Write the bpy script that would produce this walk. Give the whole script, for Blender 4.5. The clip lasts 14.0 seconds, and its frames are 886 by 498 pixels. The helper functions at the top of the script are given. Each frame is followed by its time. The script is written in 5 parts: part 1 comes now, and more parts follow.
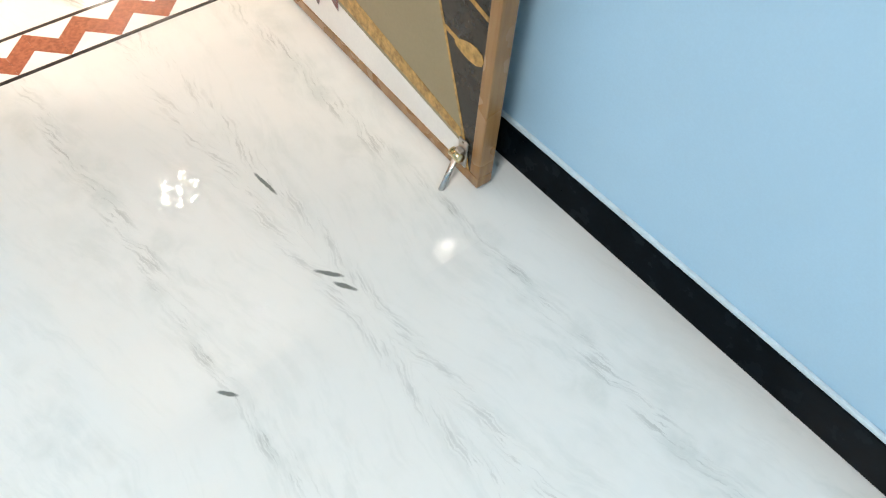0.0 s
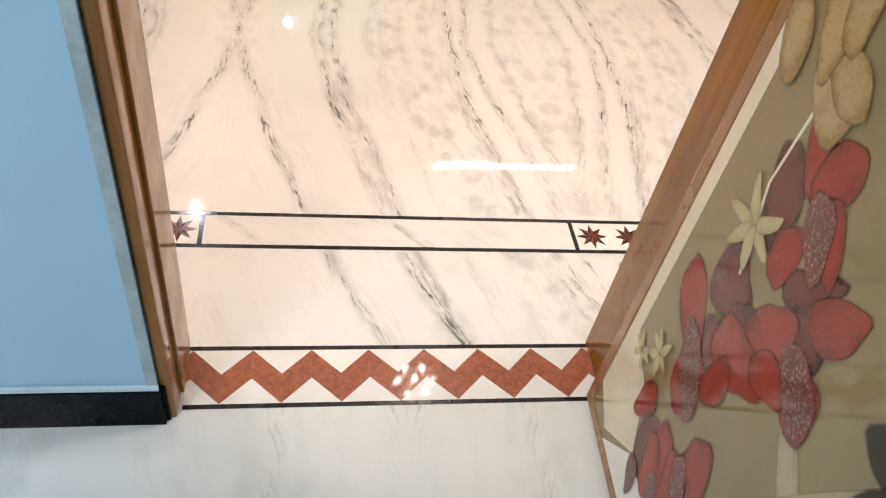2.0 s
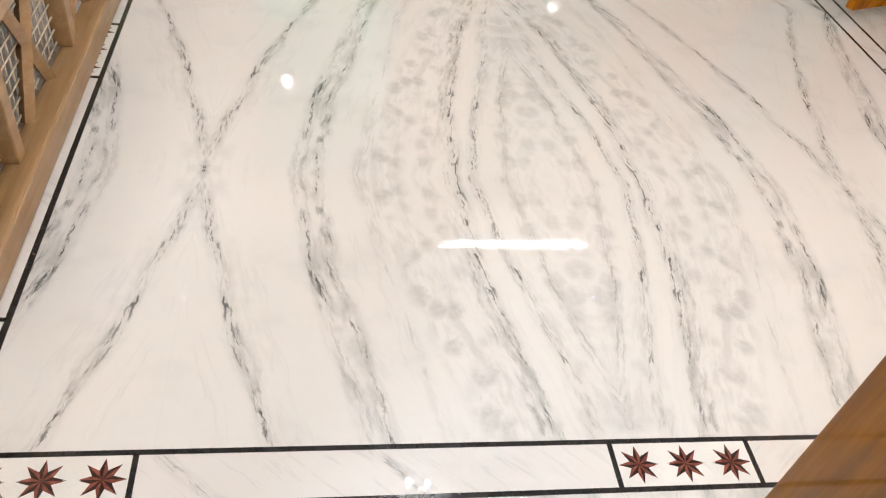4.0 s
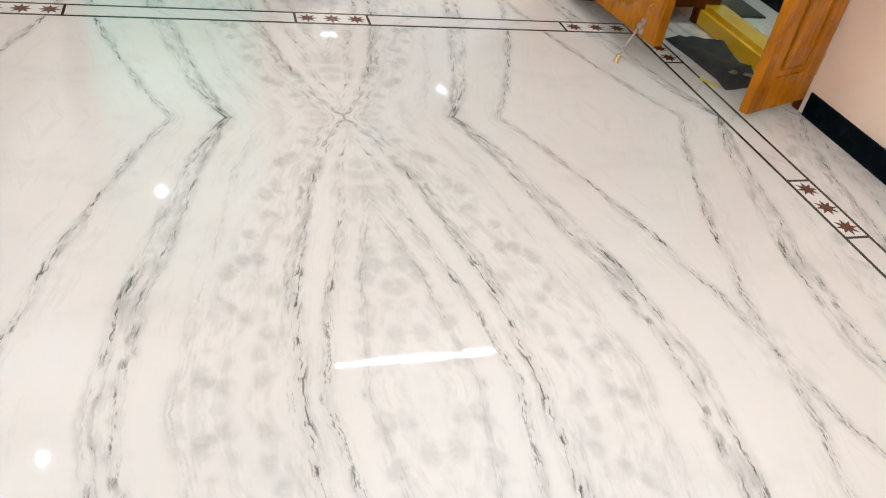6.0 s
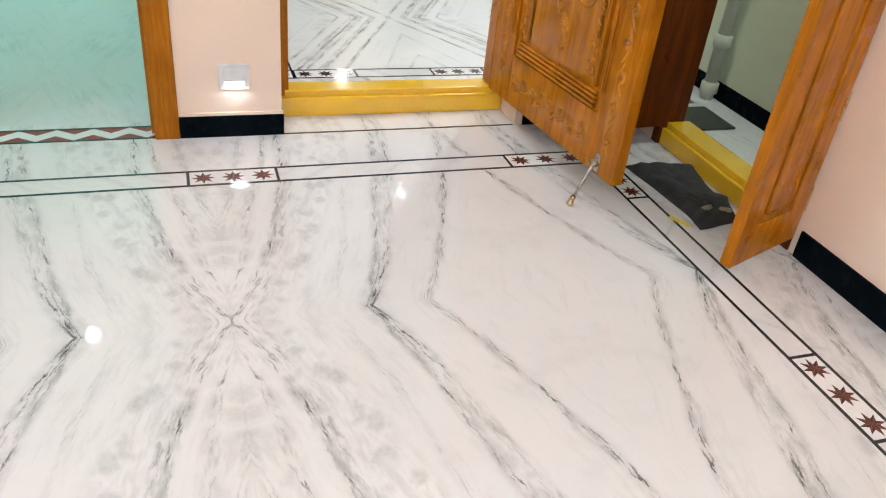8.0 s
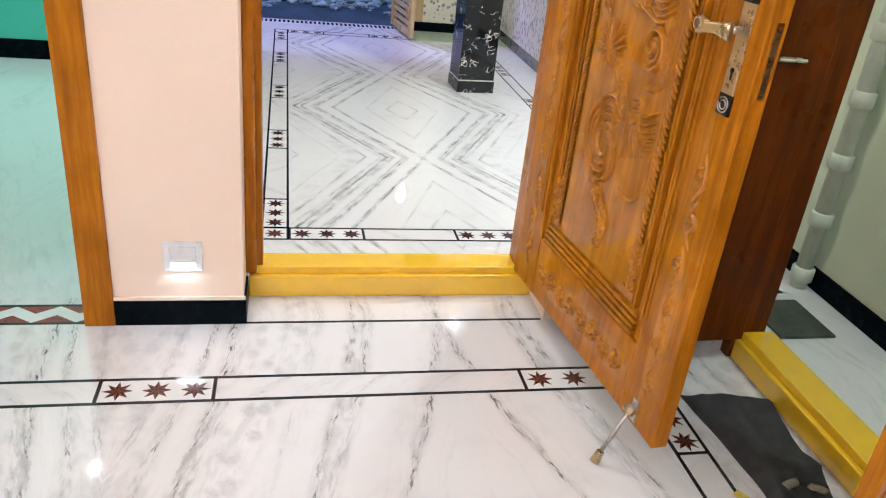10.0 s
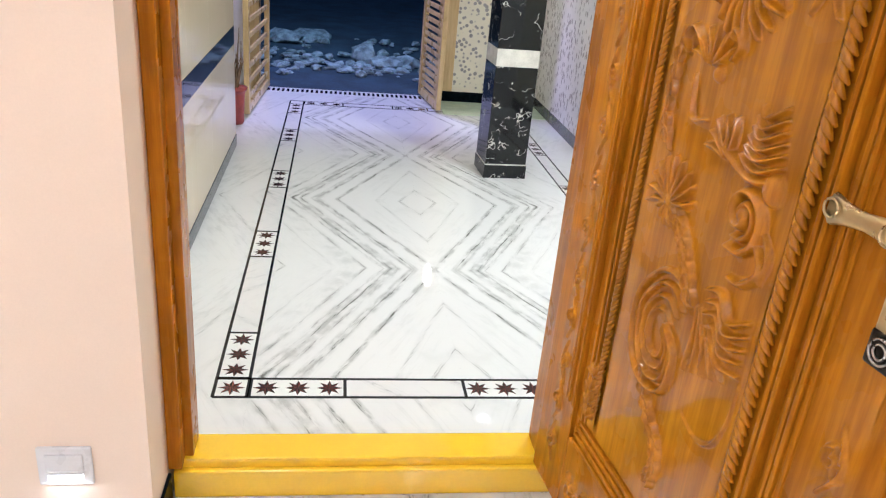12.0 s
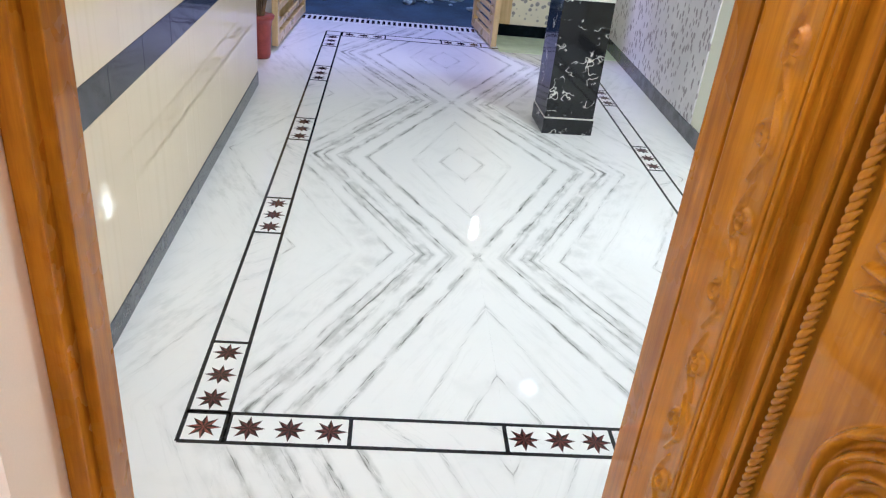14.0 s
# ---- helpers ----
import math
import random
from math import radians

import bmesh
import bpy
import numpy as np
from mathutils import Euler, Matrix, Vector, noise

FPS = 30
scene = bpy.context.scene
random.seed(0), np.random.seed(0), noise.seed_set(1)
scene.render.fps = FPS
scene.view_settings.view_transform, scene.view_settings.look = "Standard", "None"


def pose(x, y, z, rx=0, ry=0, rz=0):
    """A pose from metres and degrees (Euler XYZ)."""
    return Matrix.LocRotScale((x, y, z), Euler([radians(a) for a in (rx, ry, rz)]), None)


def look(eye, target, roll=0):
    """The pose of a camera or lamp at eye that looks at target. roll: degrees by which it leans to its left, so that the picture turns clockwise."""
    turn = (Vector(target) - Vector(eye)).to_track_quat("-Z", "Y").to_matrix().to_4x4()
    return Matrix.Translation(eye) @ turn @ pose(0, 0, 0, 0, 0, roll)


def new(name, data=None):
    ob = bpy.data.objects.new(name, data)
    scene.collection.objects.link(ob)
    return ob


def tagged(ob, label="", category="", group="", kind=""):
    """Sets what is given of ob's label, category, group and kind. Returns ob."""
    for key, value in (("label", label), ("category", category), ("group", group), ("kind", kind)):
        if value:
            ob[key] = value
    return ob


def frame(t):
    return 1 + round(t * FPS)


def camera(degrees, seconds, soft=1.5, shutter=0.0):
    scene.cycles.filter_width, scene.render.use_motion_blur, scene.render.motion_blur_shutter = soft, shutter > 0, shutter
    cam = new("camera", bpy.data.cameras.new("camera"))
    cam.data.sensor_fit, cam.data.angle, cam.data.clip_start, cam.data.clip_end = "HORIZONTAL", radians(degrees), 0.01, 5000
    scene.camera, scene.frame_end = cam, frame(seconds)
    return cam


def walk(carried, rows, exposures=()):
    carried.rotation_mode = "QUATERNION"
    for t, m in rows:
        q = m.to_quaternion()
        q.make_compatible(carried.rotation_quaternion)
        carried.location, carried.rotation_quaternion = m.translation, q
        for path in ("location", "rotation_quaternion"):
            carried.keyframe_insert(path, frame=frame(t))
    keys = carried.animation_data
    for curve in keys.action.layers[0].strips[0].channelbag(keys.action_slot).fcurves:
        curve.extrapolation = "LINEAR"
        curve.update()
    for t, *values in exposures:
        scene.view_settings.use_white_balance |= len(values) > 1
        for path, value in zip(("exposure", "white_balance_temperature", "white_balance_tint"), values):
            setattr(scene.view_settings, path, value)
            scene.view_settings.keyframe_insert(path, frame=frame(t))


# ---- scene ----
cam = camera(59.8, 14.0, soft=1.2)
PATH = [
    (0, (-0.108, -1.724, 1.224), (0.716, -0.871, -0.387), 5.6),
    (0.1, (-0.097, -1.685, 1.23), (0.668, -0.773, -0.377), 5.6),
    (0.2, (-0.067, -1.642, 1.213), (0.636, -0.658, -0.38), 5.0),
    (0.5, (-0.065, -1.499, 1.266), (0.55, -0.425, -0.305), 7.0),
    (1, (-0.016, -1.318, 1.323), (0.443, -0.139, -0.227), 7.1),
    (1.5, (0.021, -1.162, 1.332), (0.425, 0.115, -0.154), 9.7),
    (2, (0.095, -1.002, 1.372), (0.459, 0.361, -0.046), 11.6),
    (2.5, (0.131, -0.853, 1.358), (0.483, 0.52, -0.053), 12.8),
    (3, (0.133, -0.681, 1.327), (0.486, 0.68, -0.094), 13.1),
    (3.5, (0.141, -0.538, 1.358), (0.488, 0.823, -0.065), 11.6),
    (3.7, (0.151, -0.487, 1.361), (0.492, 0.894, -0.046), 11.0),
    (5.8, (0.394, 0.108, 1.342), (0.903, 1.606, 0.118), 10.1),
    (6, (0.424, 0.156, 1.357), (0.975, 1.639, 0.135), 9.9),
    (6.5, (0.476, 0.268, 1.372), (1.124, 1.731, 0.173), 9.7),
    (7, (0.56, 0.418, 1.364), (1.235, 1.909, 0.214), 8.8),
    (7.2, (0.602, 0.484, 1.364), (1.264, 1.998, 0.236), 8.3),
    (9.3, (1.118, 1.281, 1.455), (1.652, 2.946, 0.484), 5.8),
    (9.5, (1.171, 1.351, 1.457), (1.678, 3.039, 0.512), 6.1),
    (10, (1.305, 1.515, 1.449), (1.708, 3.262, 0.561), 6.2),
    (10.5, (1.441, 1.707, 1.482), (1.765, 3.491, 0.639), 5.7),
    (11, (1.516, 1.897, 1.495), (1.808, 3.704, 0.689), 5.1),
    (11.5, (1.546, 2.101, 1.488), (1.844, 3.916, 0.702), 5.1),
    (12, (1.577, 2.286, 1.483), (1.864, 4.102, 0.696), 5.3),
    (12.5, (1.627, 2.455, 1.456), (1.879, 4.264, 0.642), 5.9),
    (13, (1.674, 2.637, 1.444), (1.858, 4.428, 0.573), 6.2),
    (13.5, (1.686, 2.801, 1.434), (1.823, 4.571, 0.511), 5.8),
    (14, (1.682, 2.978, 1.403), (1.848, 4.722, 0.438), 6.1),
]

EXPOSURES = [(0.0, 0.40, 6800, 14), (1.0, 0.12, 6500, 14), (2.0, -0.14, 6300, 13), (3.0, -0.16, 6150, 11), (3.7, -0.20, 5700, 8), (5.6, -0.12, 5300, 5), (7.4, -0.06, 5250, 6), (9.3, 0.08, 5200, 10), (12.0, 0.18, 5200, 9), (13.0, 0.14, 5000, 8), (14.0, 0.08, 4980, 8)]
walk(cam, [(t, look(eye, target, roll)) for t, eye, target, roll in PATH], EXPOSURES)

# ---- world and lamps ----
world = bpy.data.worlds.new("night")
scene.world = world
world.use_nodes = True
world.node_tree.nodes["Background"].inputs[0].default_value = (0.02, 0.04, 0.09, 1)
world.node_tree.nodes["Background"].inputs[1].default_value = 0.6
CEIL = 2.85


def area_lamp(name, place, sx, sy, watts, colour, rx=0, ry=0, rz=0, shape="RECTANGLE"):
    data = bpy.data.lights.new(name, "AREA")
    data.shape, data.size, data.size_y, data.energy, data.color = shape, sx, sy, watts, colour
    ob = new(name, data)
    ob.matrix_world = pose(*place, rx, ry, rz)
    return ob


WARM = (1.0, 0.915, 0.81)
COOL = (1.0, 0.985, 0.93)
LAMPS = {
    # first two: unseen fill added for the hall, where no floor reflection shows
    "hall_fill_west": (-0.52, 0.50, 0.09, 18, WARM), "hall_fill_east": (2.30, 0.50, 0.09, 10, WARM), "hall_near": (0.80, 0.72, 0.010, 0.10, (0.75, 0.72, 1.0)),
    "hall_left": (-0.69, 3.40, 0.010, 8, (0.82, 0.89, 1.0)), "hall_right": (2.34, 3.42, 0.010, 0.10, (0.75, 0.72, 1.0)),
    "bedroom_big": (-1.5, -2.1, 0.42, 60, COOL),
    "green_big": (-0.07, 6.22, 0.020, 37, (1.0, 0.93, 0.76)), "side_big": (3.3, 2.2, 0.05, 18, (0.98, 1.0, 0.88)),
    "porch_a": (1.30, 4.60, 0.05, 17, (1.0, 0.94, 0.82)), "porch_b": (3.18, 5.6, 0.06, 42, (1.0, 0.94, 0.83)),
}
for key, (lx, ly, lr, watts, colour) in LAMPS.items():
    area_lamp("lamp_" + key, (lx, ly, CEIL - 0.045), lr * 2, lr * 2, watts, colour, shape="DISK")
area_lamp("lamp_gate", (2.50, 8.96, 1.68), 0.05, 0.16, 9, (1.0, 0.93, 0.72), rx=-90)
# unseen lamps added outside: violet tint for the porch floor, bluish light for the rubble
area_lamp("lamp_violet", (1.35, 9.75, 3.2), 0.30, 0.30, 80, (0.60, 0.40, 1.0), rx=-62)
area_lamp("lamp_rubble_fill", (1.6, 9.8, 3.4), 0.25, 0.25, 50, (0.55, 0.82, 1.0), rx=35)


# ---- materials ----
def material(name):
    m = bpy.data.materials.new(name)
    m.use_nodes = True
    nt = m.node_tree
    return m, nt, nt.nodes["Principled BSDF"]


class Net:
    """A few short words for building node trees."""

    def __init__(self, nt):
        self.nt = nt

    def node(self, kind, **inputs):
        n = self.nt.nodes.new(kind)
        for key, value in inputs.items():
            self.put(n.inputs[key.replace("_", " ")], value)
        return n

    def put(self, socket, value):
        if isinstance(value, bpy.types.NodeSocket):
            self.nt.links.new(value, socket)
        else:
            socket.default_value = value

    def math(self, op, a, b=0.0, c=0.0):
        n = self.nt.nodes.new("ShaderNodeMath")
        n.operation = op
        for socket, value in zip(n.inputs, (a, b, c)):
            self.put(socket, value)
        return n.outputs[0]

    def vec(self, x, y, z=0.0):
        n = self.nt.nodes.new("ShaderNodeCombineXYZ")
        for socket, value in zip(n.inputs, (x, y, z)):
            self.put(socket, value)
        return n.outputs[0]

    def position(self):
        n = self.nt.nodes.new("ShaderNodeNewGeometry")
        s = self.nt.nodes.new("ShaderNodeSeparateXYZ")
        self.nt.links.new(n.outputs["Position"], s.inputs[0])
        return n.outputs["Position"], s.outputs[0], s.outputs[1], s.outputs[2]

    def noise(self, vector, scale, detail=3.0, rough=0.55):
        n = self.node("ShaderNodeTexNoise", Scale=scale, Detail=detail, Roughness=rough)
        self.nt.links.new(vector, n.inputs["Vector"])
        return n.outputs["Fac"]

    def step(self, value, lo, hi, a=0.0, b=1.0):
        n = self.nt.nodes.new("ShaderNodeMapRange")
        n.interpolation_type = "SMOOTHSTEP"
        for socket, v in zip(n.inputs[:5], (value, lo, hi, a, b)):
            self.put(socket, v)
        return n.outputs[0]

    def mix(self, fac, a, b):
        n = self.nt.nodes.new("ShaderNodeMix")
        n.data_type = "RGBA"
        self.put(n.inputs[0], fac)
        self.put(n.inputs[6], a)
        self.put(n.inputs[7], b)
        return n.outputs[2]

    def bump(self, height, strength, distance=0.01):
        n = self.node("ShaderNodeBump", Strength=strength, Distance=distance)
        self.nt.links.new(height, n.inputs["Height"])
        return n.outputs[0]


def rgba(r, g, b):
    return (r, g, b, 1.0)


def plain(name, colour, rough=0.5, metal=0.0, vary=0.12, scale=9.0, bump=0.1, coat=0.0, grain=120.0):
    m, nt, p = material(name)
    n = Net(nt)
    pos, x, y, z = n.position()
    big, small = n.noise(pos, scale), n.noise(pos, grain, 2.0)
    f = n.math("ADD", n.math("MULTIPLY", big, 0.7), n.math("MULTIPLY", small, 0.3))
    dark = tuple(c * (1 - vary) for c in colour)
    light = tuple(min(1.0, c * (1 + vary)) for c in colour)
    n.put(p.inputs["Base Color"], n.mix(n.step(f, 0.3, 0.7), rgba(*dark), rgba(*light)))
    n.put(p.inputs["Roughness"], n.step(big, 0.3, 0.7, rough * 0.85, min(1.0, rough * 1.15)))
    p.inputs["Metallic"].default_value = metal
    p.inputs["Coat Weight"].default_value = coat
    p.inputs["Coat Roughness"].default_value = 0.06
    if bump:
        n.put(p.inputs["Normal"], n.bump(f, bump, 0.004))
    return m


def marble(name, x0, pu, y0, pv, slope, base, vein, dark, lines, bend=0.0, dens=1.0, rough=0.014, grey=0.6, seed=0.0, gain=1.0, marks=(), zones=(), thin_gain=1.0, width=1.0, wander=1.0, dash=16.0, even=1.0, gloss=0.5):
    """Polished marble laid as book-matched slabs: mirrored at x0 every pu and at y0 every pv. The grain follows u = slope * v + bend * v * v.
    lines are (offset, slope, bend, strength) of the main veins, each with a grey halo and dark broken strands; zones are blotched bands."""
    m, nt, p = material(name)
    n = Net(nt)
    pos, x, y, z = n.position()
    u = n.math("PINGPONG", n.math("SUBTRACT", x, x0), pu)
    v = n.math("PINGPONG", n.math("SUBTRACT", y, y0), pv)
    uv = n.vec(u, v, seed)
    wob = n.math("SUBTRACT", n.noise(uv, 2.6, 2.0), 0.5)
    kink = n.math("SUBTRACT", n.noise(uv, 9.0, 2.0, 0.6), 0.5)
    fine = n.math("SUBTRACT", n.noise(uv, 34.0, 4.0, 0.7), 0.5)
    shift = n.math("ADD", n.math("ADD", n.math("MULTIPLY", wob, 0.050 * wander), n.math("MULTIPLY", kink, 0.020 * wander)), n.math("MULTIPLY", fine, 0.013 * wander))
    us = n.math("ADD", u, shift)
    vv = n.math("MULTIPLY", v, v)

    def across(sl, be):
        out = n.math("SUBTRACT", us, n.math("MULTIPLY", v, sl)) if sl else us
        return n.math("SUBTRACT", out, n.math("MULTIPLY", vv, be)) if be else out

    c = across(slope, bend)
    along = n.math("ADD", v, n.math("MULTIPLY", u, slope))
    grain = lambda fc, fa, sd, detail=4.0, rg=0.6: n.noise(n.vec(n.math("MULTIPLY", c, fc), n.math("MULTIPLY", along, fa), seed + sd), 1.0, detail, rg)
    strands = n.step(grain(115.0, dash, 0.0, 4.0, 0.7), 0.50, 0.61)
    gaps = n.step(grain(22.0, 6.0, 3.0, 3.0, 0.65), 0.42, 0.58)
    streak = n.step(grain(30.0, 7.0, 2.0, 4.0, 0.65), 0.44, 0.68)
    halo, core = None, None
    for offset, sl, be, strength in lines:
        d = n.math("ABSOLUTE", n.math("SUBTRACT", across(sl, be), offset))
        h = n.step(d, 0.0, 0.038 * width, strength, 0.0)
        k = n.step(d, 0.002 * width, 0.021 * width, strength, 0.0)
        halo = h if halo is None else n.math("MAXIMUM", halo, h)
        core = k if core is None else n.math("MAXIMUM", core, k)
    thin = n.math("MULTIPLY", n.step(n.math("ABSOLUTE", n.math("SUBTRACT", grain(15.0, 0.9, 4.0, 3.0), 0.5)), 0.0, 0.024, 1.0, 0.0), gaps)
    cloud = n.step(grain(3.4, 0.9, 6.0, 3.0), 0.48, 0.70)
    haze = n.math("MULTIPLY", n.math("MULTIPLY", cloud, streak), grey)
    # round grey blotches, in bands
    cells = n.node("ShaderNodeTexVoronoi", Scale=15.0)
    cells.inputs["Randomness"].default_value = 1.0
    nt.links.new(n.vec(n.math("ADD", us, n.math("MULTIPLY", fine, 0.02)), n.math("ADD", n.math("MULTIPLY", v, 0.8), n.math("MULTIPLY", kink, 0.03)), seed), cells.inputs["Vector"])
    mask = n.noise(uv, 7.0, 2.0)
    blobs = n.math("MULTIPLY", n.step(n.math("ADD", cells.outputs["Distance"], n.math("MULTIPLY", fine, 0.35)), 0.22, 0.66, 1.0, 0.0), n.step(mask, 0.40, 0.54))
    blobs = n.math("MULTIPLY", blobs, n.step(n.noise(uv, 60.0, 3.0, 0.7), 0.25, 0.65, 0.55, 1.0))
    for mid, sl, be, half, strength in zones:
        d = n.math("ABSOLUTE", n.math("SUBTRACT", across(sl, be), mid))
        haze = n.math("MAXIMUM", haze, n.math("MULTIPLY", n.step(d, half * 0.4, half, strength, 0.0), n.math("MAXIMUM", blobs, n.math("MULTIPLY", streak, 0.55))))
    halo = n.math("MULTIPLY", halo, n.math("MULTIPLY", n.math("ADD", n.math("ADD", n.math("MULTIPLY", streak, 0.55), n.math("MULTIPLY", gaps, 0.22)), 0.10), gain))
    soft_vein = n.math("MINIMUM", n.math("ADD", n.math("ADD", halo, n.math("MULTIPLY", thin, 0.30 * thin_gain)), haze), 1.0)
    hard_vein = n.math("MULTIPLY", n.math("MULTIPLY", core, strands), n.math("ADD", n.math("MULTIPLY", gaps, 0.75), 0.25))
    tone = n.mix(n.step(n.noise(pos, 0.9, 2.0), 0.3, 0.7), rgba(*base), rgba(*[q * 0.965 for q in base]))
    tone = n.mix(n.step(n.noise(uv, 5.0, 4.0, 0.65), 0.50, 0.78, 0.0, 0.16), tone, rgba(*vein))
    col = n.mix(n.math("MULTIPLY", soft_vein, 0.75), tone, rgba(*vein))
    col = n.mix(n.math("MINIMUM", n.math("MULTIPLY", hard_vein, dens), 0.95), col, rgba(*dark))
    for mx, my, turn, long, wide in marks:
        ca, sa = math.cos(radians(turn)), math.sin(radians(turn))
        dx, dy = n.math("SUBTRACT", x, mx), n.math("SUBTRACT", y, my)
        a = n.math("DIVIDE", n.math("ADD", n.math("MULTIPLY", dx, ca), n.math("MULTIPLY", dy, sa)), long)
        b = n.math("DIVIDE", n.math("SUBTRACT", n.math("MULTIPLY", dy, ca), n.math("MULTIPLY", dx, sa)), wide)
        d = n.math("ADD", n.math("ADD", n.math("MULTIPLY", a, a), n.math("MULTIPLY", b, b)), n.math("MULTIPLY", fine, 1.6))
        col = n.mix(n.step(d, 0.3, 1.1, 0.85, 0.0), col, rgba(*dark))
    n.put(p.inputs["Base Color"], col)
    n.put(p.inputs["Roughness"], n.step(n.noise(pos, 2.0, 4.0), 0.3, 0.75, rough * 0.7, rough * 1.6))
    p.inputs["Specular IOR Level"].default_value = gloss
    wave = n.math("ADD", n.noise(pos, 2.4, 1.0), n.math("MULTIPLY", n.noise(pos, 48.0, 2.0), 0.11))
    n.put(p.inputs["Normal"], n.bump(wave, 0.05 * even, 0.02))
    return m


def wood(name, light, dark, rough=0.3, coat=0.6, axis=2, scale=1.0, lump=0.0, spec=0.4, coat_ior=1.35):
    m, nt, p = material(name)
    n = Net(nt)
    pos, x, y, z = n.position()
    long, across = (z, n.vec(x, y, 0.0)) if axis == 2 else ((x, n.vec(y, z, 0.0)) if axis == 0 else (y, n.vec(x, z, 0.0)))
    s = n.nt.nodes.new("ShaderNodeSeparateXYZ")
    nt.links.new(across, s.inputs[0])
    g = n.vec(n.math("MULTIPLY", s.outputs[0], 34 * scale), n.math("MULTIPLY", s.outputs[1], 34 * scale), n.math("MULTIPLY", long, 2.2 * scale))
    grain = n.noise(g, 1.0, 5.0, 0.6)
    fine = n.noise(g, 5.0, 3.0, 0.6)
    f = n.math("ADD", n.math("MULTIPLY", grain, 0.75), n.math("MULTIPLY", fine, 0.25))
    tone = n.mix(n.step(f, 0.32, 0.68), rgba(*dark), rgba(*light))
    stain = n.step(n.noise(pos, 4.5, 3.0, 0.6), 0.42, 0.68, 0.0, 0.35)
    n.put(p.inputs["Base Color"], n.mix(stain, tone, rgba(*[q * 0.8 for q in dark])))
    n.put(p.inputs["Roughness"], n.step(n.noise(pos, 7.0, 3.0), 0.3, 0.7, rough * 0.7, rough * 1.3))
    p.inputs["Specular IOR Level"].default_value = spec
    p.inputs["Coat Weight"].default_value = coat
    p.inputs["Coat Roughness"].default_value = 0.03
    p.inputs["Coat IOR"].default_value = coat_ior
    height = n.math("ADD", f, n.math("MULTIPLY", n.noise(pos, 30.0, 3.0), lump * 6.0)) if lump else f
    n.put(p.inputs["Normal"], n.bump(height, 0.12, 0.003))
    return m


def glow(name, colour, strength):
    m, nt, p = material(name)
    p.inputs["Base Color"].default_value = rgba(0.9, 0.9, 0.9)
    p.inputs["Emission Color"].default_value = rgba(*colour)
    p.inputs["Emission Strength"].default_value = strength
    return m


HALL_MARBLE = marble("hall_marble", -0.112, 0.976, 1.295, 1.272, 0.12, (0.83, 0.82, 0.80), (0.42, 0.42, 0.41), (0.085, 0.085, 0.08),
                     [(0.004, 0.14, 0.13, 1.0), (0.247, 0.10, 0.12, 1.0), (0.295, 0.12, 0.08, 0.9), (0.690, 0.02, 0.155, 1.0), (0.665, 0.02, 0.150, 0.5),
                      (0.735, 0.20, 0.0, 0.95), (0.83, 0.16, 0.02, 0.4), (0.415, 0.14, 0.06, 0.22)], bend=0.11, seed=1.3, grey=0.30, gain=1.0, dens=0.95,
                     zones=((0.455, 0.25, 0.08, 0.095, 0.75), (0.60, 0.14, 0.11, 0.05, 0.60), (0.88, 0.10, 0.0, 0.11, 0.55), (0.27, 0.11, 0.10, 0.06, 0.5), (0.03, 0.14, 0.13, 0.05, 0.25)), thin_gain=0.5)
BED_MARBLE = marble("bedroom_marble", 0.315, 1.1, -1.105, 1.02, 0.22, (0.80, 0.82, 0.80), (0.46, 0.52, 0.495), (0.09, 0.11, 0.10),
                    [(0.03, 0.0, 0.0, 0.40), (0.27, 0.0, 0.0, 0.55), (0.64, 0.20, 0.0, 0.45), (0.95, 0.22, 0.0, 0.4)], dens=0.55, seed=5.1, width=1.5, wander=1.2, grey=0.35, gain=0.55, dash=9.0,
                    zones=((0.24, 0.04, 0.0, 0.10, 0.35), (0.62, 0.2, 0.0, 0.20, 0.45)),
                    marks=((0.308, -0.990, -50, 0.034, 0.006), (0.314, -1.030, -58, 0.028, 0.006), (0.331, -0.725, 95, 0.045, 0.005), (0.03, -1.09, -50, 0.020, 0.005)), thin_gain=0.3)
PORCH_MARBLE = marble("porch_marble", 2.05, 2.4, 5.465, 0.897, 0.52, (0.83, 0.82, 0.80), (0.42, 0.42, 0.40), (0.15, 0.145, 0.13),
                      [(0.0, 0.50, 0.0, 1.0), (0.085, 0.53, 0.0, 0.95), (0.108, 0.53, 0.0, 0.6), (0.20, 0.55, 0.0, 1.0), (0.235, 0.55, 0.0, 0.55), (0.165, 0.54, 0.0, 0.5), (0.32, 0.52, 0.0, 0.65), (0.46, 0.50, 0.0, 0.3),
                       (0.68, 0.45, 0.0, 0.4), (-0.37, 0.53, 0.0, 0.35), (-0.13, 0.40, 0.0, 0.22)], seed=2.2, wander=0.36, width=0.58, grey=0.38, gain=1.45, dens=1.5, dash=6.0,
                      zones=((0.20, 0.54, 0.0, 0.07, 0.65), (0.09, 0.53, 0.0, 0.035, 0.6), (0.36, 0.51, 0.0, 0.08, 0.42), (0.0, 0.50, 0.0, 0.025, 0.5)), thin_gain=0.4)
GREEN_MARBLE = marble("pale_green_marble", 0.2, 1.1, 4.6, 1.2, 0.3, (0.80, 0.80, 0.78), (0.50, 0.55, 0.53), (0.28, 0.32, 0.30), [(0.2, 0.3, 0.0, 0.4), (0.6, 0.3, 0.0, 0.4)], dens=0.5, seed=7.7)
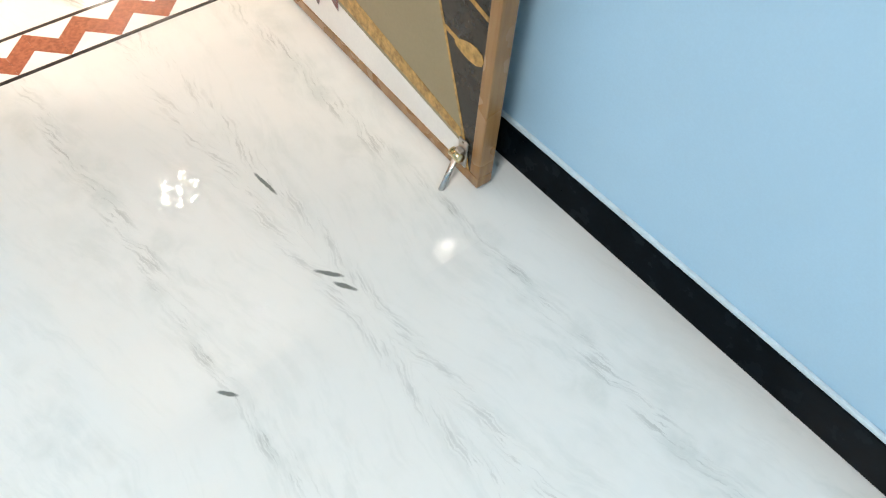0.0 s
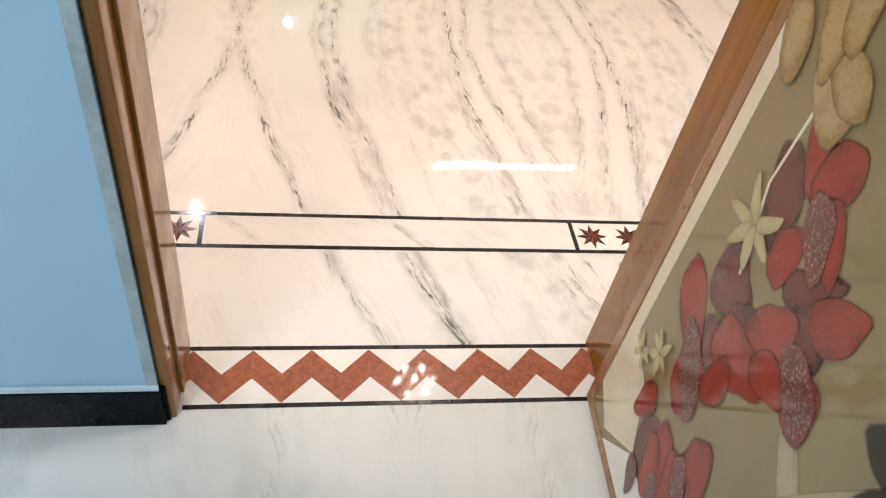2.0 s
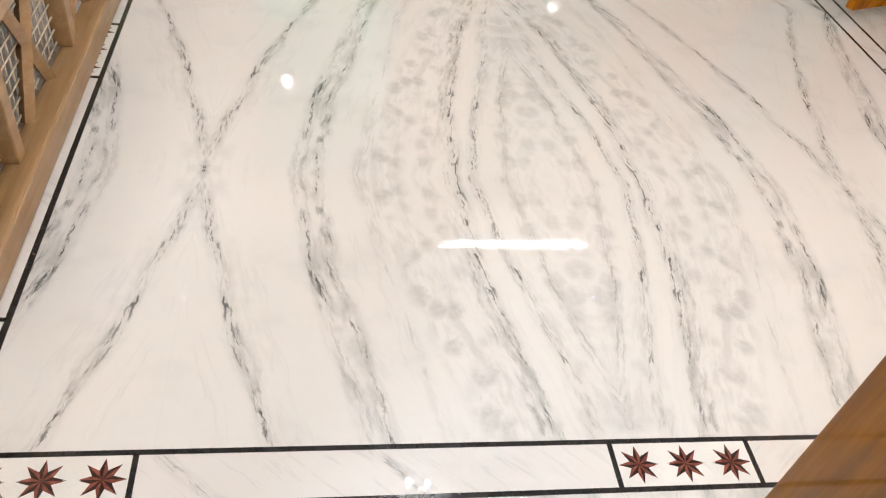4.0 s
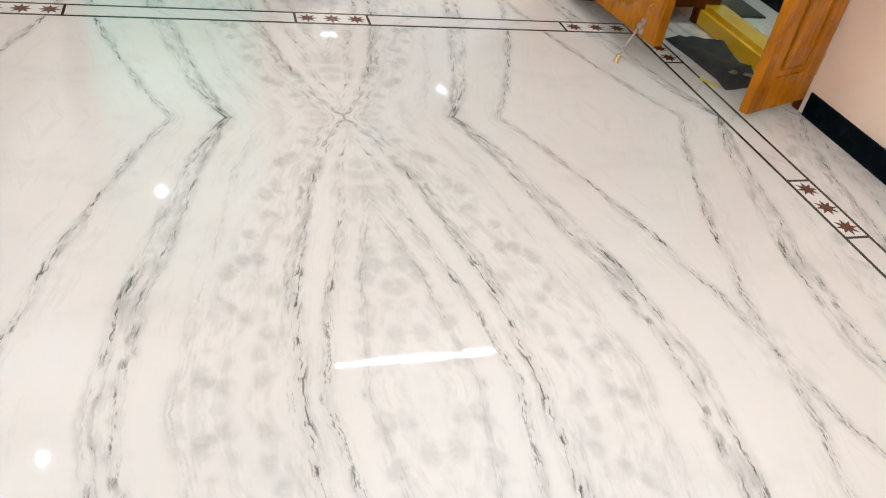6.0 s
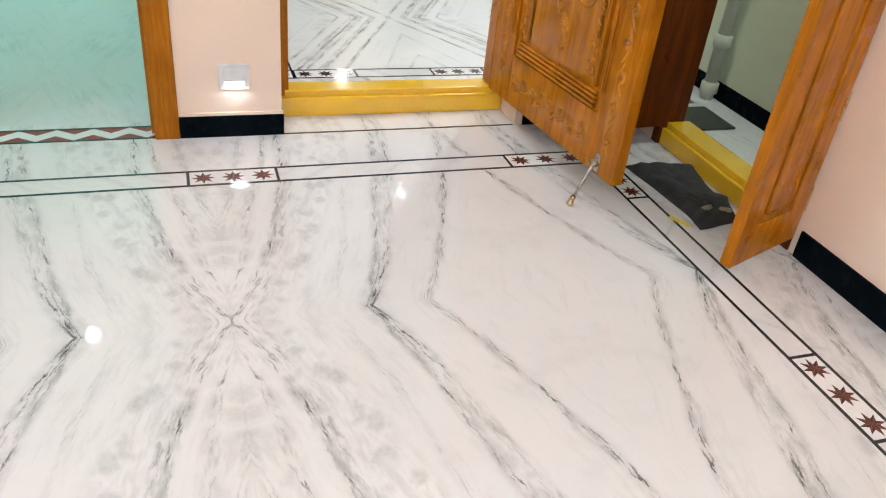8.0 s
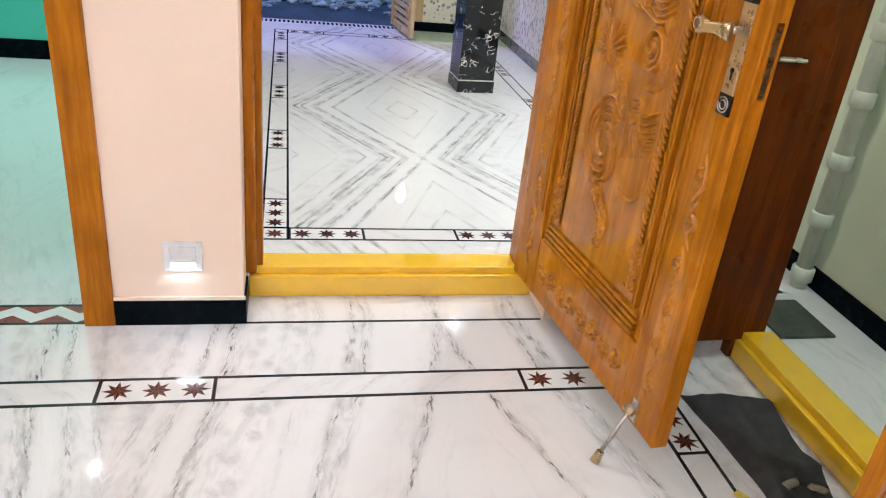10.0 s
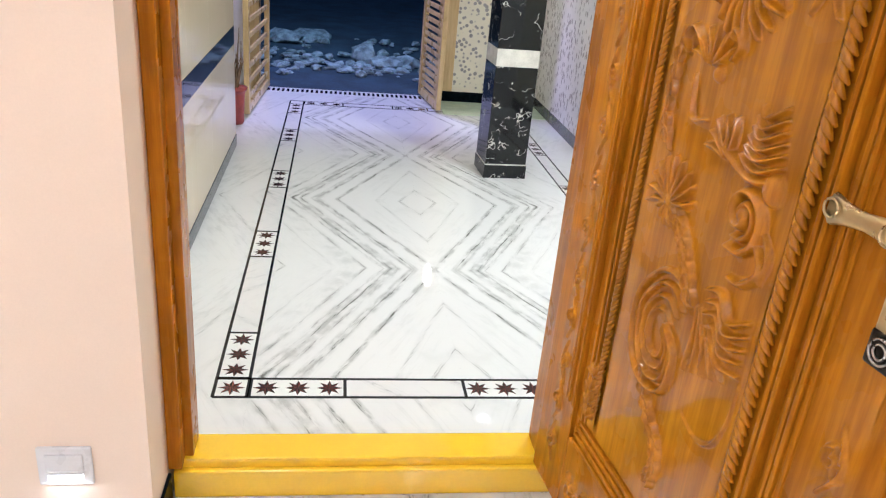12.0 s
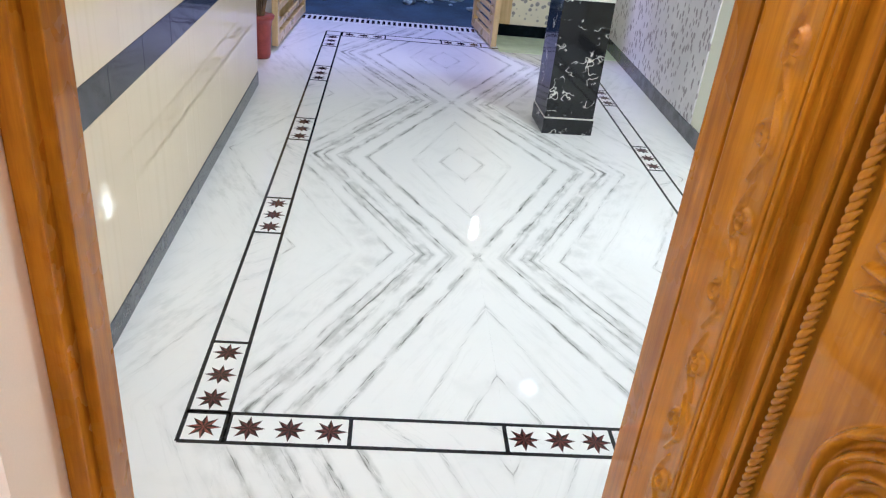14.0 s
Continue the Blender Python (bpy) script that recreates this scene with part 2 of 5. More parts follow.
BORDER_MARBLE = marble("border_marble", -3.0, 1.3, -3.0, 0.9, 1.1, (0.82, 0.80, 0.78), (0.46, 0.46, 0.46), (0.15, 0.15, 0.14), [(0.1, 1.1, 0.0, 0.6), (-0.2, 1.1, 0.0, 0.5), (0.5, 1.1, 0.0, 0.6)], dens=0.8, seed=3.9)
TILE_CREAM = marble("cream_wall_tile", 0.0, 9.0, 4.2, 1.2, 0.6, (0.80, 0.66, 0.46), (0.68, 0.54, 0.36), (0.45, 0.38, 0.30), [(0.4, 0.6, 0.0, 0.2), (0.8, 0.6, 0.0, 0.2)], dens=0.25, rough=0.006, even=0.12, gloss=1.0, grey=0.3, seed=6.1)
WHITE_INLAY = plain("white_inlay", (0.84, 0.83, 0.80), 0.045, vary=0.04, bump=0)
BLACK_INLAY = plain("black_granite", (0.018, 0.017, 0.018), 0.12, vary=0.5, scale=30, bump=0)
MAROON = plain("maroon_granite", (0.032, 0.013, 0.011), 0.10, vary=0.35, scale=60, bump=0)
STAR_DEEP = plain("deep_brown_granite", (0.105, 0.036, 0.030), 0.10, vary=0.4, scale=60, bump=0)
STAR_RED = plain("red_brown_granite", (0.21, 0.062, 0.042), 0.10, vary=0.4, scale=60, bump=0)
WINE_STONE = plain("wine_red_granite", (0.28, 0.050, 0.045), 0.14, vary=0.3, scale=60, bump=0)
RUST = plain("rust_sandstone", (0.34, 0.112, 0.060), 0.05, vary=0.22, scale=60, bump=0)
SKIRT = plain("black_polished_skirting", (0.003, 0.0055, 0.008), 0.25, vary=0.4, scale=25, bump=0)
SKIRT.node_tree.nodes["Principled BSDF"].inputs["Specular IOR Level"].default_value = 0.03
GREY_SKIRT = plain("grey_skirting_tile", (0.10, 0.10, 0.11), 0.18, vary=0.35, scale=12, bump=0.03)
BLUE_PAINT = plain("blue_wall_paint", (0.40, 0.61, 0.77), 0.45, vary=0.04, scale=2.0, bump=0.12, grain=260)
PEACH_PAINT = plain("peach_wall_paint", (0.97, 0.80, 0.65), 0.45, vary=0.03, scale=2.0, bump=0.12, grain=260)
TEAL_PAINT = plain("teal_wall_paint", (0.15, 0.60, 0.46), 0.5, vary=0.05, scale=2.0, bump=0.1, grain=260)
LIME_PAINT = plain("pale_green_wall_paint", (0.64, 0.70, 0.52), 0.5, vary=0.06, scale=2.0, bump=0.1, grain=260)
WHITE_PAINT = plain("white_paint", (0.80, 0.79, 0.76), 0.6, vary=0.03, scale=2.0, bump=0.08, grain=260)
YELLOW_PAINT = plain("yellow_enamel_paint", (0.97, 0.60, 0.005), 0.14, vary=0.06, scale=6.0, bump=0.03, coat=1.0)
TEAK = wood("polished_teak", (0.54, 0.200, 0.0005), (0.30, 0.098, 0.0003), 0.30, 0.32, lump=0.25, spec=0.08)
TEAK_CARVED = wood("carved_lacquered_teak", (0.56, 0.212, 0.0005), (0.32, 0.112, 0.0003), 0.26, 0.8, lump=0.35, spec=0.06, coat_ior=1.5)
# red-brown teak of the side doorway, its shade put into the colour
TEAK_SHADED = wood("shaded_red_teak", (0.13, 0.029, 0.001), (0.062, 0.012, 0.0005), 0.35, 0.15, spec=0.10)
FRAME_WOOD = wood("brown_frame_wood", (0.33, 0.125, 0.002), (0.19, 0.062, 0.001), 0.36, 0.7, spec=0.15, coat_ior=1.48)
PALE_WOOD = wood("pale_wood", (0.52, 0.34, 0.17), (0.38, 0.23, 0.10), 0.4, 0.3, axis=1)
BRASS = plain("antique_brass", (0.62, 0.50, 0.29), 0.30, metal=1.0, vary=0.05, scale=40, bump=0.05)
DARK_BRASS = plain("blackened_brass", (0.05, 0.045, 0.04), 0.35, metal=1.0, vary=0.3, scale=60, bump=0.1)
STEEL = plain("worn_steel", (0.55, 0.53, 0.50), 0.3, metal=1.0, vary=0.2, scale=40, bump=0.05)
RUBBER = plain("black_rubber", (0.02, 0.02, 0.02), 0.7, vary=0.2)
PLASTIC = plain("white_switch_plastic", (0.83, 0.83, 0.84), 0.3, vary=0.02, bump=0)


# ---- shape helpers ----
def part(name, bm, mat, parent=None, label="", smooth=False):
    me = bpy.data.meshes.new(name)
    bmesh.ops.recalc_face_normals(bm, faces=bm.faces[:])
    bm.to_mesh(me)
    bm.free()
    for m in (mat if isinstance(mat, (list, tuple)) else [mat]):
        me.materials.append(m)
    if smooth:
        for f in me.polygons:
            f.use_smooth = True
    ob = new(name, me)
    ob.parent = parent
    if label:
        ob["label"] = label
    return ob


def empty(name, m, label, category, group="", kind=""):
    ob = new(name)
    ob.matrix_world = m
    return tagged(ob, label, category, group, kind)


def add_box(bm, x0, x1, y0, y1, z0, z1, bevel=0.0, mat=0):
    r = bmesh.ops.create_cube(bm, size=1.0)
    for v in r["verts"]:
        v.co = Vector((x0 + (v.co.x + 0.5) * (x1 - x0), y0 + (v.co.y + 0.5) * (y1 - y0), z0 + (v.co.z + 0.5) * (z1 - z0)))
    faces = {f for v in r["verts"] for f in v.link_faces}
    if bevel:
        edges = list({e for v in r["verts"] for e in v.link_edges})
        made = bmesh.ops.bevel(bm, geom=edges, offset=bevel, segments=2, profile=0.6, affect="EDGES")
        faces = set(made["faces"]) | {f for f in faces if f.is_valid}
    for f in faces:
        f.material_index = mat
    return bm


def box(x0, x1, y0, y1, z0, z1, bevel=0.0):
    return add_box(bmesh.new(), x0, x1, y0, y1, z0, z1, bevel)


def add_tube(bm, points, radius, sides=8, taper=None):
    """A round rod along points; taper gives a radius factor from 0 to 1 along it."""
    pts = [Vector(p) for p in points]
    rings = []
    for i, p in enumerate(pts):
        d = (pts[min(i + 1, len(pts) - 1)] - pts[max(i - 1, 0)]).normalized()
        side = d.cross(Vector((0, 0, 1)) if abs(d.z) < 0.9 else Vector((1, 0, 0))).normalized()
        up = side.cross(d)
        r = radius * (taper(i / max(1, len(pts) - 1)) if taper else 1.0)
        rings.append([bm.verts.new(p + (side * math.cos(a) + up * math.sin(a)) * r) for a in [2 * math.pi * k / sides for k in range(sides)]])
    for a, b in zip(rings, rings[1:]):
        for k in range(sides):
            bm.faces.new((a[k], a[(k + 1) % sides], b[(k + 1) % sides], b[k]))
    bm.faces.new(rings[0][::-1])
    bm.faces.new(rings[-1])
    return bm


def add_plate(bm, outline, z0, z1, mat=0):
    """A flat piece with the outline given in x and y."""
    low = [bm.verts.new((x, y, z0)) for x, y in outline]
    top = [bm.verts.new((x, y, z1)) for x, y in outline]
    bm.faces.new(top).material_index = mat
    bm.faces.new(low[::-1]).material_index = mat
    for i in range(len(outline)):
        j = (i + 1) % len(outline)
        bm.faces.new((low[i], low[j], top[j], top[i])).material_index = mat
    return bm


def structure(name, bm, mat, label, category="wall", smooth=False):
    return tagged(part(name, bm, mat, smooth=smooth), label, category, kind="structure")


# ---- walls, ceilings ----
BED_Y0, BED_Y1 = -0.158, 0.022
WALL_Y0, WALL_Y1 = 3.806, 4.095
bm = box(0.79, 0.95, -4.2, BED_Y0, 0, CEIL)
structure("wall_bedroom_east", bm, BLUE_PAINT, "smooth light blue painted bedroom wall")
bm = box(-3.2, -0.16, BED_Y0, BED_Y0 + 0.02, 0, CEIL)
add_box(bm, -0.16, 0.79, BED_Y0, BED_Y0 + 0.02, 2.14, CEIL)
structure("wall_bedroom_north", bm, BLUE_PAINT, "light blue painted wall around the bedroom doorway")
bm = box(-3.2, -0.16, BED_Y0 + 0.02, BED_Y1, 0, CEIL)
add_box(bm, -0.16, 0.79, BED_Y0 + 0.02, BED_Y1, 2.14, CEIL)
add_box(bm, 0.79, 3.0, BED_Y0 + 0.02, BED_Y1, 0, CEIL)
structure("wall_hall_south", bm, PEACH_PAINT, "peach painted hall wall beside the bedroom doorway")
structure("wall_bedroom_west", box(-3.36, -3.2, -4.2, BED_Y1, 0, CEIL), BLUE_PAINT, "light blue painted far bedroom wall")
structure("wall_bedroom_south", box(-3.36, 0.95, -4.36, -4.2, 0, CEIL), BLUE_PAINT, "light blue painted wall behind the bedroom")
bm = box(2.84, 2.95, BED_Y1, 2.62, 0, CEIL)
add_box(bm, 2.84, 2.95, 2.62, 3.585, 2.14, CEIL)
add_box(bm, 2.84, 2.95, 3.585, WALL_Y1, 0, CEIL)
structure("wall_hall_east", bm, PEACH_PAINT, "peach painted hall wall with the side doorway")
for nm, x0, x1, z0, lb in (("wall_pier", 0.765, 1.172, 0, "peach painted wall pier between two doorways"), ("wall_over_door_3", -0.24, 0.765, 2.14, "peach painted wall over the green room doorway"),
                           ("wall_over_door_2", 1.172, 2.235, 2.24, "peach painted wall over the main doorway"), ("wall_north_east", 2.235, 2.84, 0, "peach painted wall behind the carved door"),
                           ("wall_north_west", -0.95, -0.24, 0, "peach painted wall beside the green room doorway")):
    structure(nm, box(x0, x1, WALL_Y0, WALL_Y1, z0, CEIL), PEACH_PAINT, lb)
structure("wall_hall_west", box(-1.1, -0.95, BED_Y1, WALL_Y1, 0, CEIL), PEACH_PAINT, "peach painted hall wall behind the wooden seat")
bm = box(-3.4, 3.3, -4.4, WALL_Y1, CEIL, CEIL + 0.15)
structure("ceiling_house", bm, WHITE_PAINT, "flat white painted ceiling", "ceiling")
bm = box(-2.3, 3.7, WALL_Y1, 9.18, CEIL, CEIL + 0.15)
add_box(bm, 3.3, 3.7, 1.6, WALL_Y1, CEIL, CEIL + 0.15)
structure("ceiling_porch", bm, WHITE_PAINT, "white painted porch ceiling", "ceiling")
# green room
structure("wall_green_north", box(-2.3, 0.80, 7.20, 7.34, 0, CEIL), TEAL_PAINT, "teal green painted far room wall")
structure("wall_green_west", box(-2.3, -2.15, WALL_Y1, 7.20, 0, CEIL), TEAL_PAINT, "teal green painted side wall")
structure("wall_green_east", box(0.66, 0.80, WALL_Y1, 7.20, 0, CEIL), TEAL_PAINT, "teal green painted partition wall")
# side room
structure("wall_side_east", box(3.50, 3.63, 1.6, 4.9, 0, CEIL), LIME_PAINT, "pale green painted passage wall")
structure("wall_side_south", box(2.95, 3.50, 1.6, 1.75, 0, CEIL), LIME_PAINT, "pale green painted passage end wall")

# ---- floors: bedding under the slabs ----
MORTAR = plain("pale_grout", (0.72, 0.71, 0.69), 0.8, vary=0.1)


def floor_base(name, x0, x1, y0, y1, label):
    return structure(name, box(x0, x1, y0, y1, -0.12, -0.018), MORTAR, label, "floor")


floor_bed = floor_base("floor_bedroom", -3.2, 0.79, -4.2, -0.134, "polished white marble bedroom floor with soft grey veins")
floor_hall = floor_base("floor_hall", -0.95, 2.86, -0.134, 3.976, "polished white marble hall floor with inlaid star border")
floor_green = floor_base("floor_green_room", -2.15, 0.68, 3.976, 7.20, "pale polished marble floor of the green room")
floor_side = floor_base("floor_passage", 2.86, 3.50, 1.75, 4.9, "pale polished marble passage floor")
floor_porch = floor_base("floor_porch", 0.68, 3.34, 3.976, 9.19, "polished white marble porch floor with diamond veins and star border")


def slab_grid(floor, xs, ys, mat, gap=0.00006):
    for x0, x1 in zip(xs, xs[1:]):
        for y0, y1 in zip(ys, ys[1:]):
            part("marble_slab", box(x0 + gap, x1 - gap, y0 + gap, y1 - gap, -0.0178, 0.0), mat, floor)


slab_grid(floor_bed, [-3.2, -1.885, -0.785, 0.315, 0.79], [-4.2, -3.145, -2.125, -1.105, -0.134], BED_MARBLE)
slab_grid(floor_hall, [-0.95, -0.112, 0.864, 1.84, 2.86], [-0.134, 0.068, 1.295, 2.567, 3.806, 3.976], HALL_MARBLE)
slab_grid(floor_green, [-2.15, -0.9, 0.2, 0.68], [3.976, 4.6, 5.8, 7.20], GREEN_MARBLE)
slab_grid(floor_side, [2.86, 3.50], [1.75, 2.95, 4.9], GREEN_MARBLE)
slab_grid(floor_porch, [0.68, 1.325, 2.05, 2.775, 3.34], [3.976, 4.568, 5.465, 6.362, 7.259, 8.156, 9.19], PORCH_MARBLE)

# ---- inlay: border strips, lines, stars, zigzags ----
TOP = 0.0012


def line_x(floor, x0, x1, y, w=0.011):
    part("inlay_line", box(x0, x1, y - w / 2, y + w / 2, -0.006, TOP + 0.0004), BLACK_INLAY, floor)


def line_y(floor, x, y0, y1, w=0.011):
    part("inlay_line", box(x - w / 2, x + w / 2, y0, y1, -0.006, TOP + 0.0004), BLACK_INLAY, floor)


def star_mesh(r, first, second):
    bm = bmesh.new()
    ri = r * 0.46
    top = bm.verts.new((0, 0, TOP))
    ring = [bm.verts.new(((r if k % 2 == 0 else ri) * math.cos(k * math.pi / 8 + math.pi / 8 * 0), (r if k % 2 == 0 else ri) * math.sin(k * math.pi / 8), TOP)) for k in range(16)]
    low = [bm.verts.new((v.co.x, v.co.y, -0.005)) for v in ring]
    for k in range(16):
        j = (k + 1) % 16
        bm.faces.new((top, ring[k], ring[j])).material_index = k % 2
        bm.faces.new((ring[k], low[k], low[j], ring[j])).material_index = k % 2
    me = bpy.data.meshes.new("star")
    bm.to_mesh(me)
    bm.free()
    me.materials.append(first)
    me.materials.append(second)
    return me


STAR = star_mesh(0.044, MAROON, STAR_RED)
STAR_BLACK = star_mesh(0.044, MAROON, STAR_DEEP)
bm = add_plate(bmesh.new(), [(-0.016, 0), (0, -0.016), (0.016, 0), (0, 0.016)], -0.005, TOP)
dia = part("inlay_diamond", bm, WHITE_INLAY)
DIAMOND = dia.data
bpy.data.objects.remove(dia)


def piece(name, me, floor, x, y):
    ob = new(name, me)
    ob.parent = floor
    ob.location = (x, y, 0)
    return ob


def star_box(floor, x0, x1, y0, y1, count=3):
    """A white box with stars in a row along its longer side, closed by dark bars at its two ends."""
    part("star_panel", box(x0, x1, y0, y1, -0.004, 0.0005), WHITE_INLAY, floor)
    along_x = (x1 - x0) > (y1 - y0)
    for k in range(count):
        f = (k + 0.5) / count
        cx, cy = (x0 + f * (x1 - x0), (y0 + y1) / 2) if along_x else ((x0 + x1) / 2, y0 + f * (y1 - y0))
        piece("star", STAR_BLACK if floor is floor_porch and count > 1 else STAR, floor, cx, cy)
        if k:
            g = k / count
            piece("inlay_diamond", DIAMOND, floor, *((x0 + g * (x1 - x0), cy) if along_x else (cx, y0 + g * (y1 - y0))))
    if count == 1:
        return
    if along_x:
        line_y(floor, x0, y0, y1), line_y(floor, x1, y0, y1)
    else:
        line_x(floor, x0, x1, y0), line_x(floor, x0, x1, y1)


def strip(floor, x0, x1, y0, y1):
    part("border_strip", box(x0, x1, y0, y1, -0.004, 0.0003), BORDER_MARBLE, floor)


# hall border
HX0, HX1, HY0, HY1 = -0.568, 2.517, 0.315, 3.497
HW = 0.111
strip(floor_hall, HX0, HX1, HY1 - HW, HY1)
strip(floor_hall, HX0, HX1, HY0, HY0 + HW)
strip(floor_hall, HX0, HX0 + HW, HY0 + HW, HY1 - HW)
strip(floor_hall, HX1 - HW + 0.012, HX1, HY0 + HW, HY1 - HW)
for y in (HY0, HY1):
    line_x(floor_hall, HX0, HX1, y)
line_x(floor_hall, HX0 + HW, HX1 - HW + 0.012, HY0 + HW)
line_x(floor_hall, HX0 + HW, HX1 - HW + 0.012, HY1 - HW)
for x in (HX0, HX1):
    line_y(floor_hall, x, HY0, HY1)
line_y(floor_hall, HX0 + HW, HY0 + HW, HY1 - HW, 0.014)
line_y(floor_hall, HX1 - HW + 0.012, HY0 + HW, HY1 - HW)
for x0, x1 in ((-0.455, -0.142), (0.804, 1.116), (2.055, 2.405)):
    star_box(floor_hall, x0, x1, HY0 + 0.005, HY0 + HW - 0.005)
for x0, x1 in ((-0.455, -0.142), (0.780, 1.104), (2.057, 2.405)):
    star_box(floor_hall, x0, x1, HY1 - HW + 0.005, HY1 - 0.005)
for y0, y1 in ((0.43, 0.755), (1.715, 2.04), (3.05, 3.375)):
    star_box(floor_hall, HX0 + 0.005, HX0 + HW - 0.005, y0, y1)
for y0, y1 in ((0.49, 0.83), (1.753, 2.092), (3.068, 3.375)):
    star_box(floor_hall, HX1 - HW + 0.017, HX1 - 0.005, y0, y1)
for x in (HX0 + HW / 2, HX1 - HW / 2 + 0.006):
    for y in (HY0 + HW / 2, HY1 - HW / 2):
        star_box(floor_hall, x - 0.043, x + 0.043, y - 0.044, y + 0.044, 1)
line_x(floor_hall, 1.172, 2.225, 3.803, 0.010)

# porch border
PX0, PX1, PY0, PY1, PW = 1.210, 3.068, 4.446, 8.685, 0.108
strip(floor_porch, PX0, PX1, PY0, PY0 + PW)
strip(floor_porch, PX0, PX1, PY1 - PW, PY1)
strip(floor_porch, PX0, PX0 + PW, PY0 + PW, PY1 - PW)
strip(floor_porch, PX1 - PW + 0.02, PX1, PY0 + PW, PY1 - PW)
for y in (PY0, PY1):
    line_x(floor_porch, PX0, PX1, y)
line_x(floor_porch, PX0, PX1, PY0 + PW)
line_x(floor_porch, PX0 + PW, PX1 - PW + 0.02, PY1 - PW)
for x in (PX0, PX1):
    line_y(floor_porch, x, PY0, PY1)
line_y(floor_porch, PX0 + PW, PY0, PY1)
line_y(floor_porch, PX1 - PW + 0.02, PY0 + PW, PY1 - PW)
for x0, x1 in ((1.325, 1.637), (2.046, 2.337), (2.755, 2.968)):
    star_box(floor_porch, x0, x1, PY0 + 0.005, PY0 + PW - 0.005, 3 if x1 < 2.7 else 2)
    star_box(floor_porch, x0, x1, PY1 - PW + 0.005, PY1 - 0.005, 3 if x1 < 2.7 else 2)
for y0, y1 in ((4.558, 4.863), (5.556, 5.858), (6.516, 6.820), (7.485, 7.785), (8.27, 8.570)):
    star_box(floor_porch, PX0 + 0.005, PX0 + PW - 0.005, y0, y1)
for y0, y1 in ((5.47, 5.78), (6.445, 6.76), (7.43, 7.73)):
    star_box(floor_porch, PX1 - PW + 0.025, PX1 - 0.005, y0, y1)
star_box(floor_porch, PX0 + 0.006, PX0 + PW - 0.006, PY0 + 0.006, PY0 + PW - 0.006, 1)


def zigzag(floor, x0, x1, y0, y1, phase, pitch, band, field):
    """A threshold inlay: a zigzag band between two dark lines, with its peaks at phase + n * pitch."""
    part("threshold_strip", box(x0, x1, y0, y1, -0.004, 0.0005), field, floor)
    line_x(floor, x0, x1, y0 + 0.004, 0.010)
    line_x(floor, x0, x1, y1 - 0.004, 0.010)
    lo, h = y0 + 0.010, (y1 - y0 - 0.020)
    n = math.floor((x0 - phase) / pitch)
    x = phase + n * pitch
    while x < x1:
        for xa, xb, up in ((x, x + pitch / 2, False), (x + pitch / 2, x + pitch, True)):
            a, b = max(xa, x0), min(xb, x1)
            if b - a < 0.004:
                continue
            fa, fb = (a - xa) / (xb - xa), (b - xa) / (xb - xa)
            ta, tb = (fa, fb) if up else (1 - fa, 1 - fb)
            edge = lambda t: (lo + h * 0.46 * t, lo + h * (0.54 + 0.46 * t))
            (la, ua), (lb, ub) = edge(ta), edge(tb)
            part("chevron", add_plate(bmesh.new(), [(a + 0.00005, la), (b - 0.00005, lb), (b - 0.00005, ub), (a + 0.00005, ua)], -0.004, TOP), band, floor)
        x += pitch


zigzag(floor_hall, -0.130, 0.748, -0.134, 0.017, 0.0, 0.1225, RUST, WHITE_INLAY)
zigzag(floor_hall, -0.20, 0.672, 3.809, 3.930, 0.03, 0.135, WHITE_INLAY, WINE_STONE)


# ---- skirtings ----
def skirting(name, x0, x1, y0, y1, mat=SKIRT, h=0.095):
    bm = box(x0, x1, y0, y1, 0.0, h, 0.002)
    return structure(name, bm, mat, "polished black stone skirting" if mat is SKIRT else "grey tile skirting", "skirting")


skirting("baseboard_bedroom_east", 0.780, 0.7895, -4.2, -0.159, h=0.100)
skirting("baseboard_bedroom_north", -3.2, -0.155, -0.168, -0.1585, h=0.112)
skirting("baseboard_bedroom_return", -0.1595, -0.148, -0.1585, -0.14, h=0.112)
PALE_STRIP = plain("pale_skirting_strip", (0.62, 0.74, 0.80), 0.4, vary=0.08)
structure("trim_strip_east", box(0.7825, 0.7897, -4.2, -0.159, 0.1003, 0.112, 0.002), PALE_STRIP, "thin pale strip over the skirting", "trim")
PLASTER_EDGE = plain("grey_plaster_edge", (0.40, 0.47, 0.49), 0.6, vary=0.2, scale=14.0, bump=0.3)
structure("trim_doorway_edge", box(-0.178, -0.1584, -0.1622, -0.1583, 0.127, 2.14, 0.0015), PLASTER_EDGE, "rough grey plaster edge beside the bedroom door frame", "trim")
structure("trim_strip_north", box(-3.2, -0.157, -0.166, -0.1585, 0.1123, 0.126, 0.002), PALE_STRIP, "thin pale strip over the skirting", "trim")
skirting("baseboard_hall_east", 2.829, 2.8395, 0.023, 2.585, h=0.105)
skirting("baseboard_hall_pier", 0.765, 1.18, 3.796, 3.8055, h=0.092)
skirting("baseboard_hall_pier_return", 1.1725, 1.181, 3.8055, 3.968, h=0.092)
skirting("baseboard_hall_north", 2.27, 2.829, 3.796, 3.8055)
skirting("baseboard_green", -2.15, 0.66, 7.19, 7.1995, h=0.13)
skirting("baseboard_side", 3.490, 3.4995, 1.75, 4.9)

structure("trim_bead_pier", box(0.765, 1.179, 3.7975, 3.8057, 0.0923, 0.106, 0.002), PEACH_PAINT, "peach plaster bead over the pier skirting", "trim")


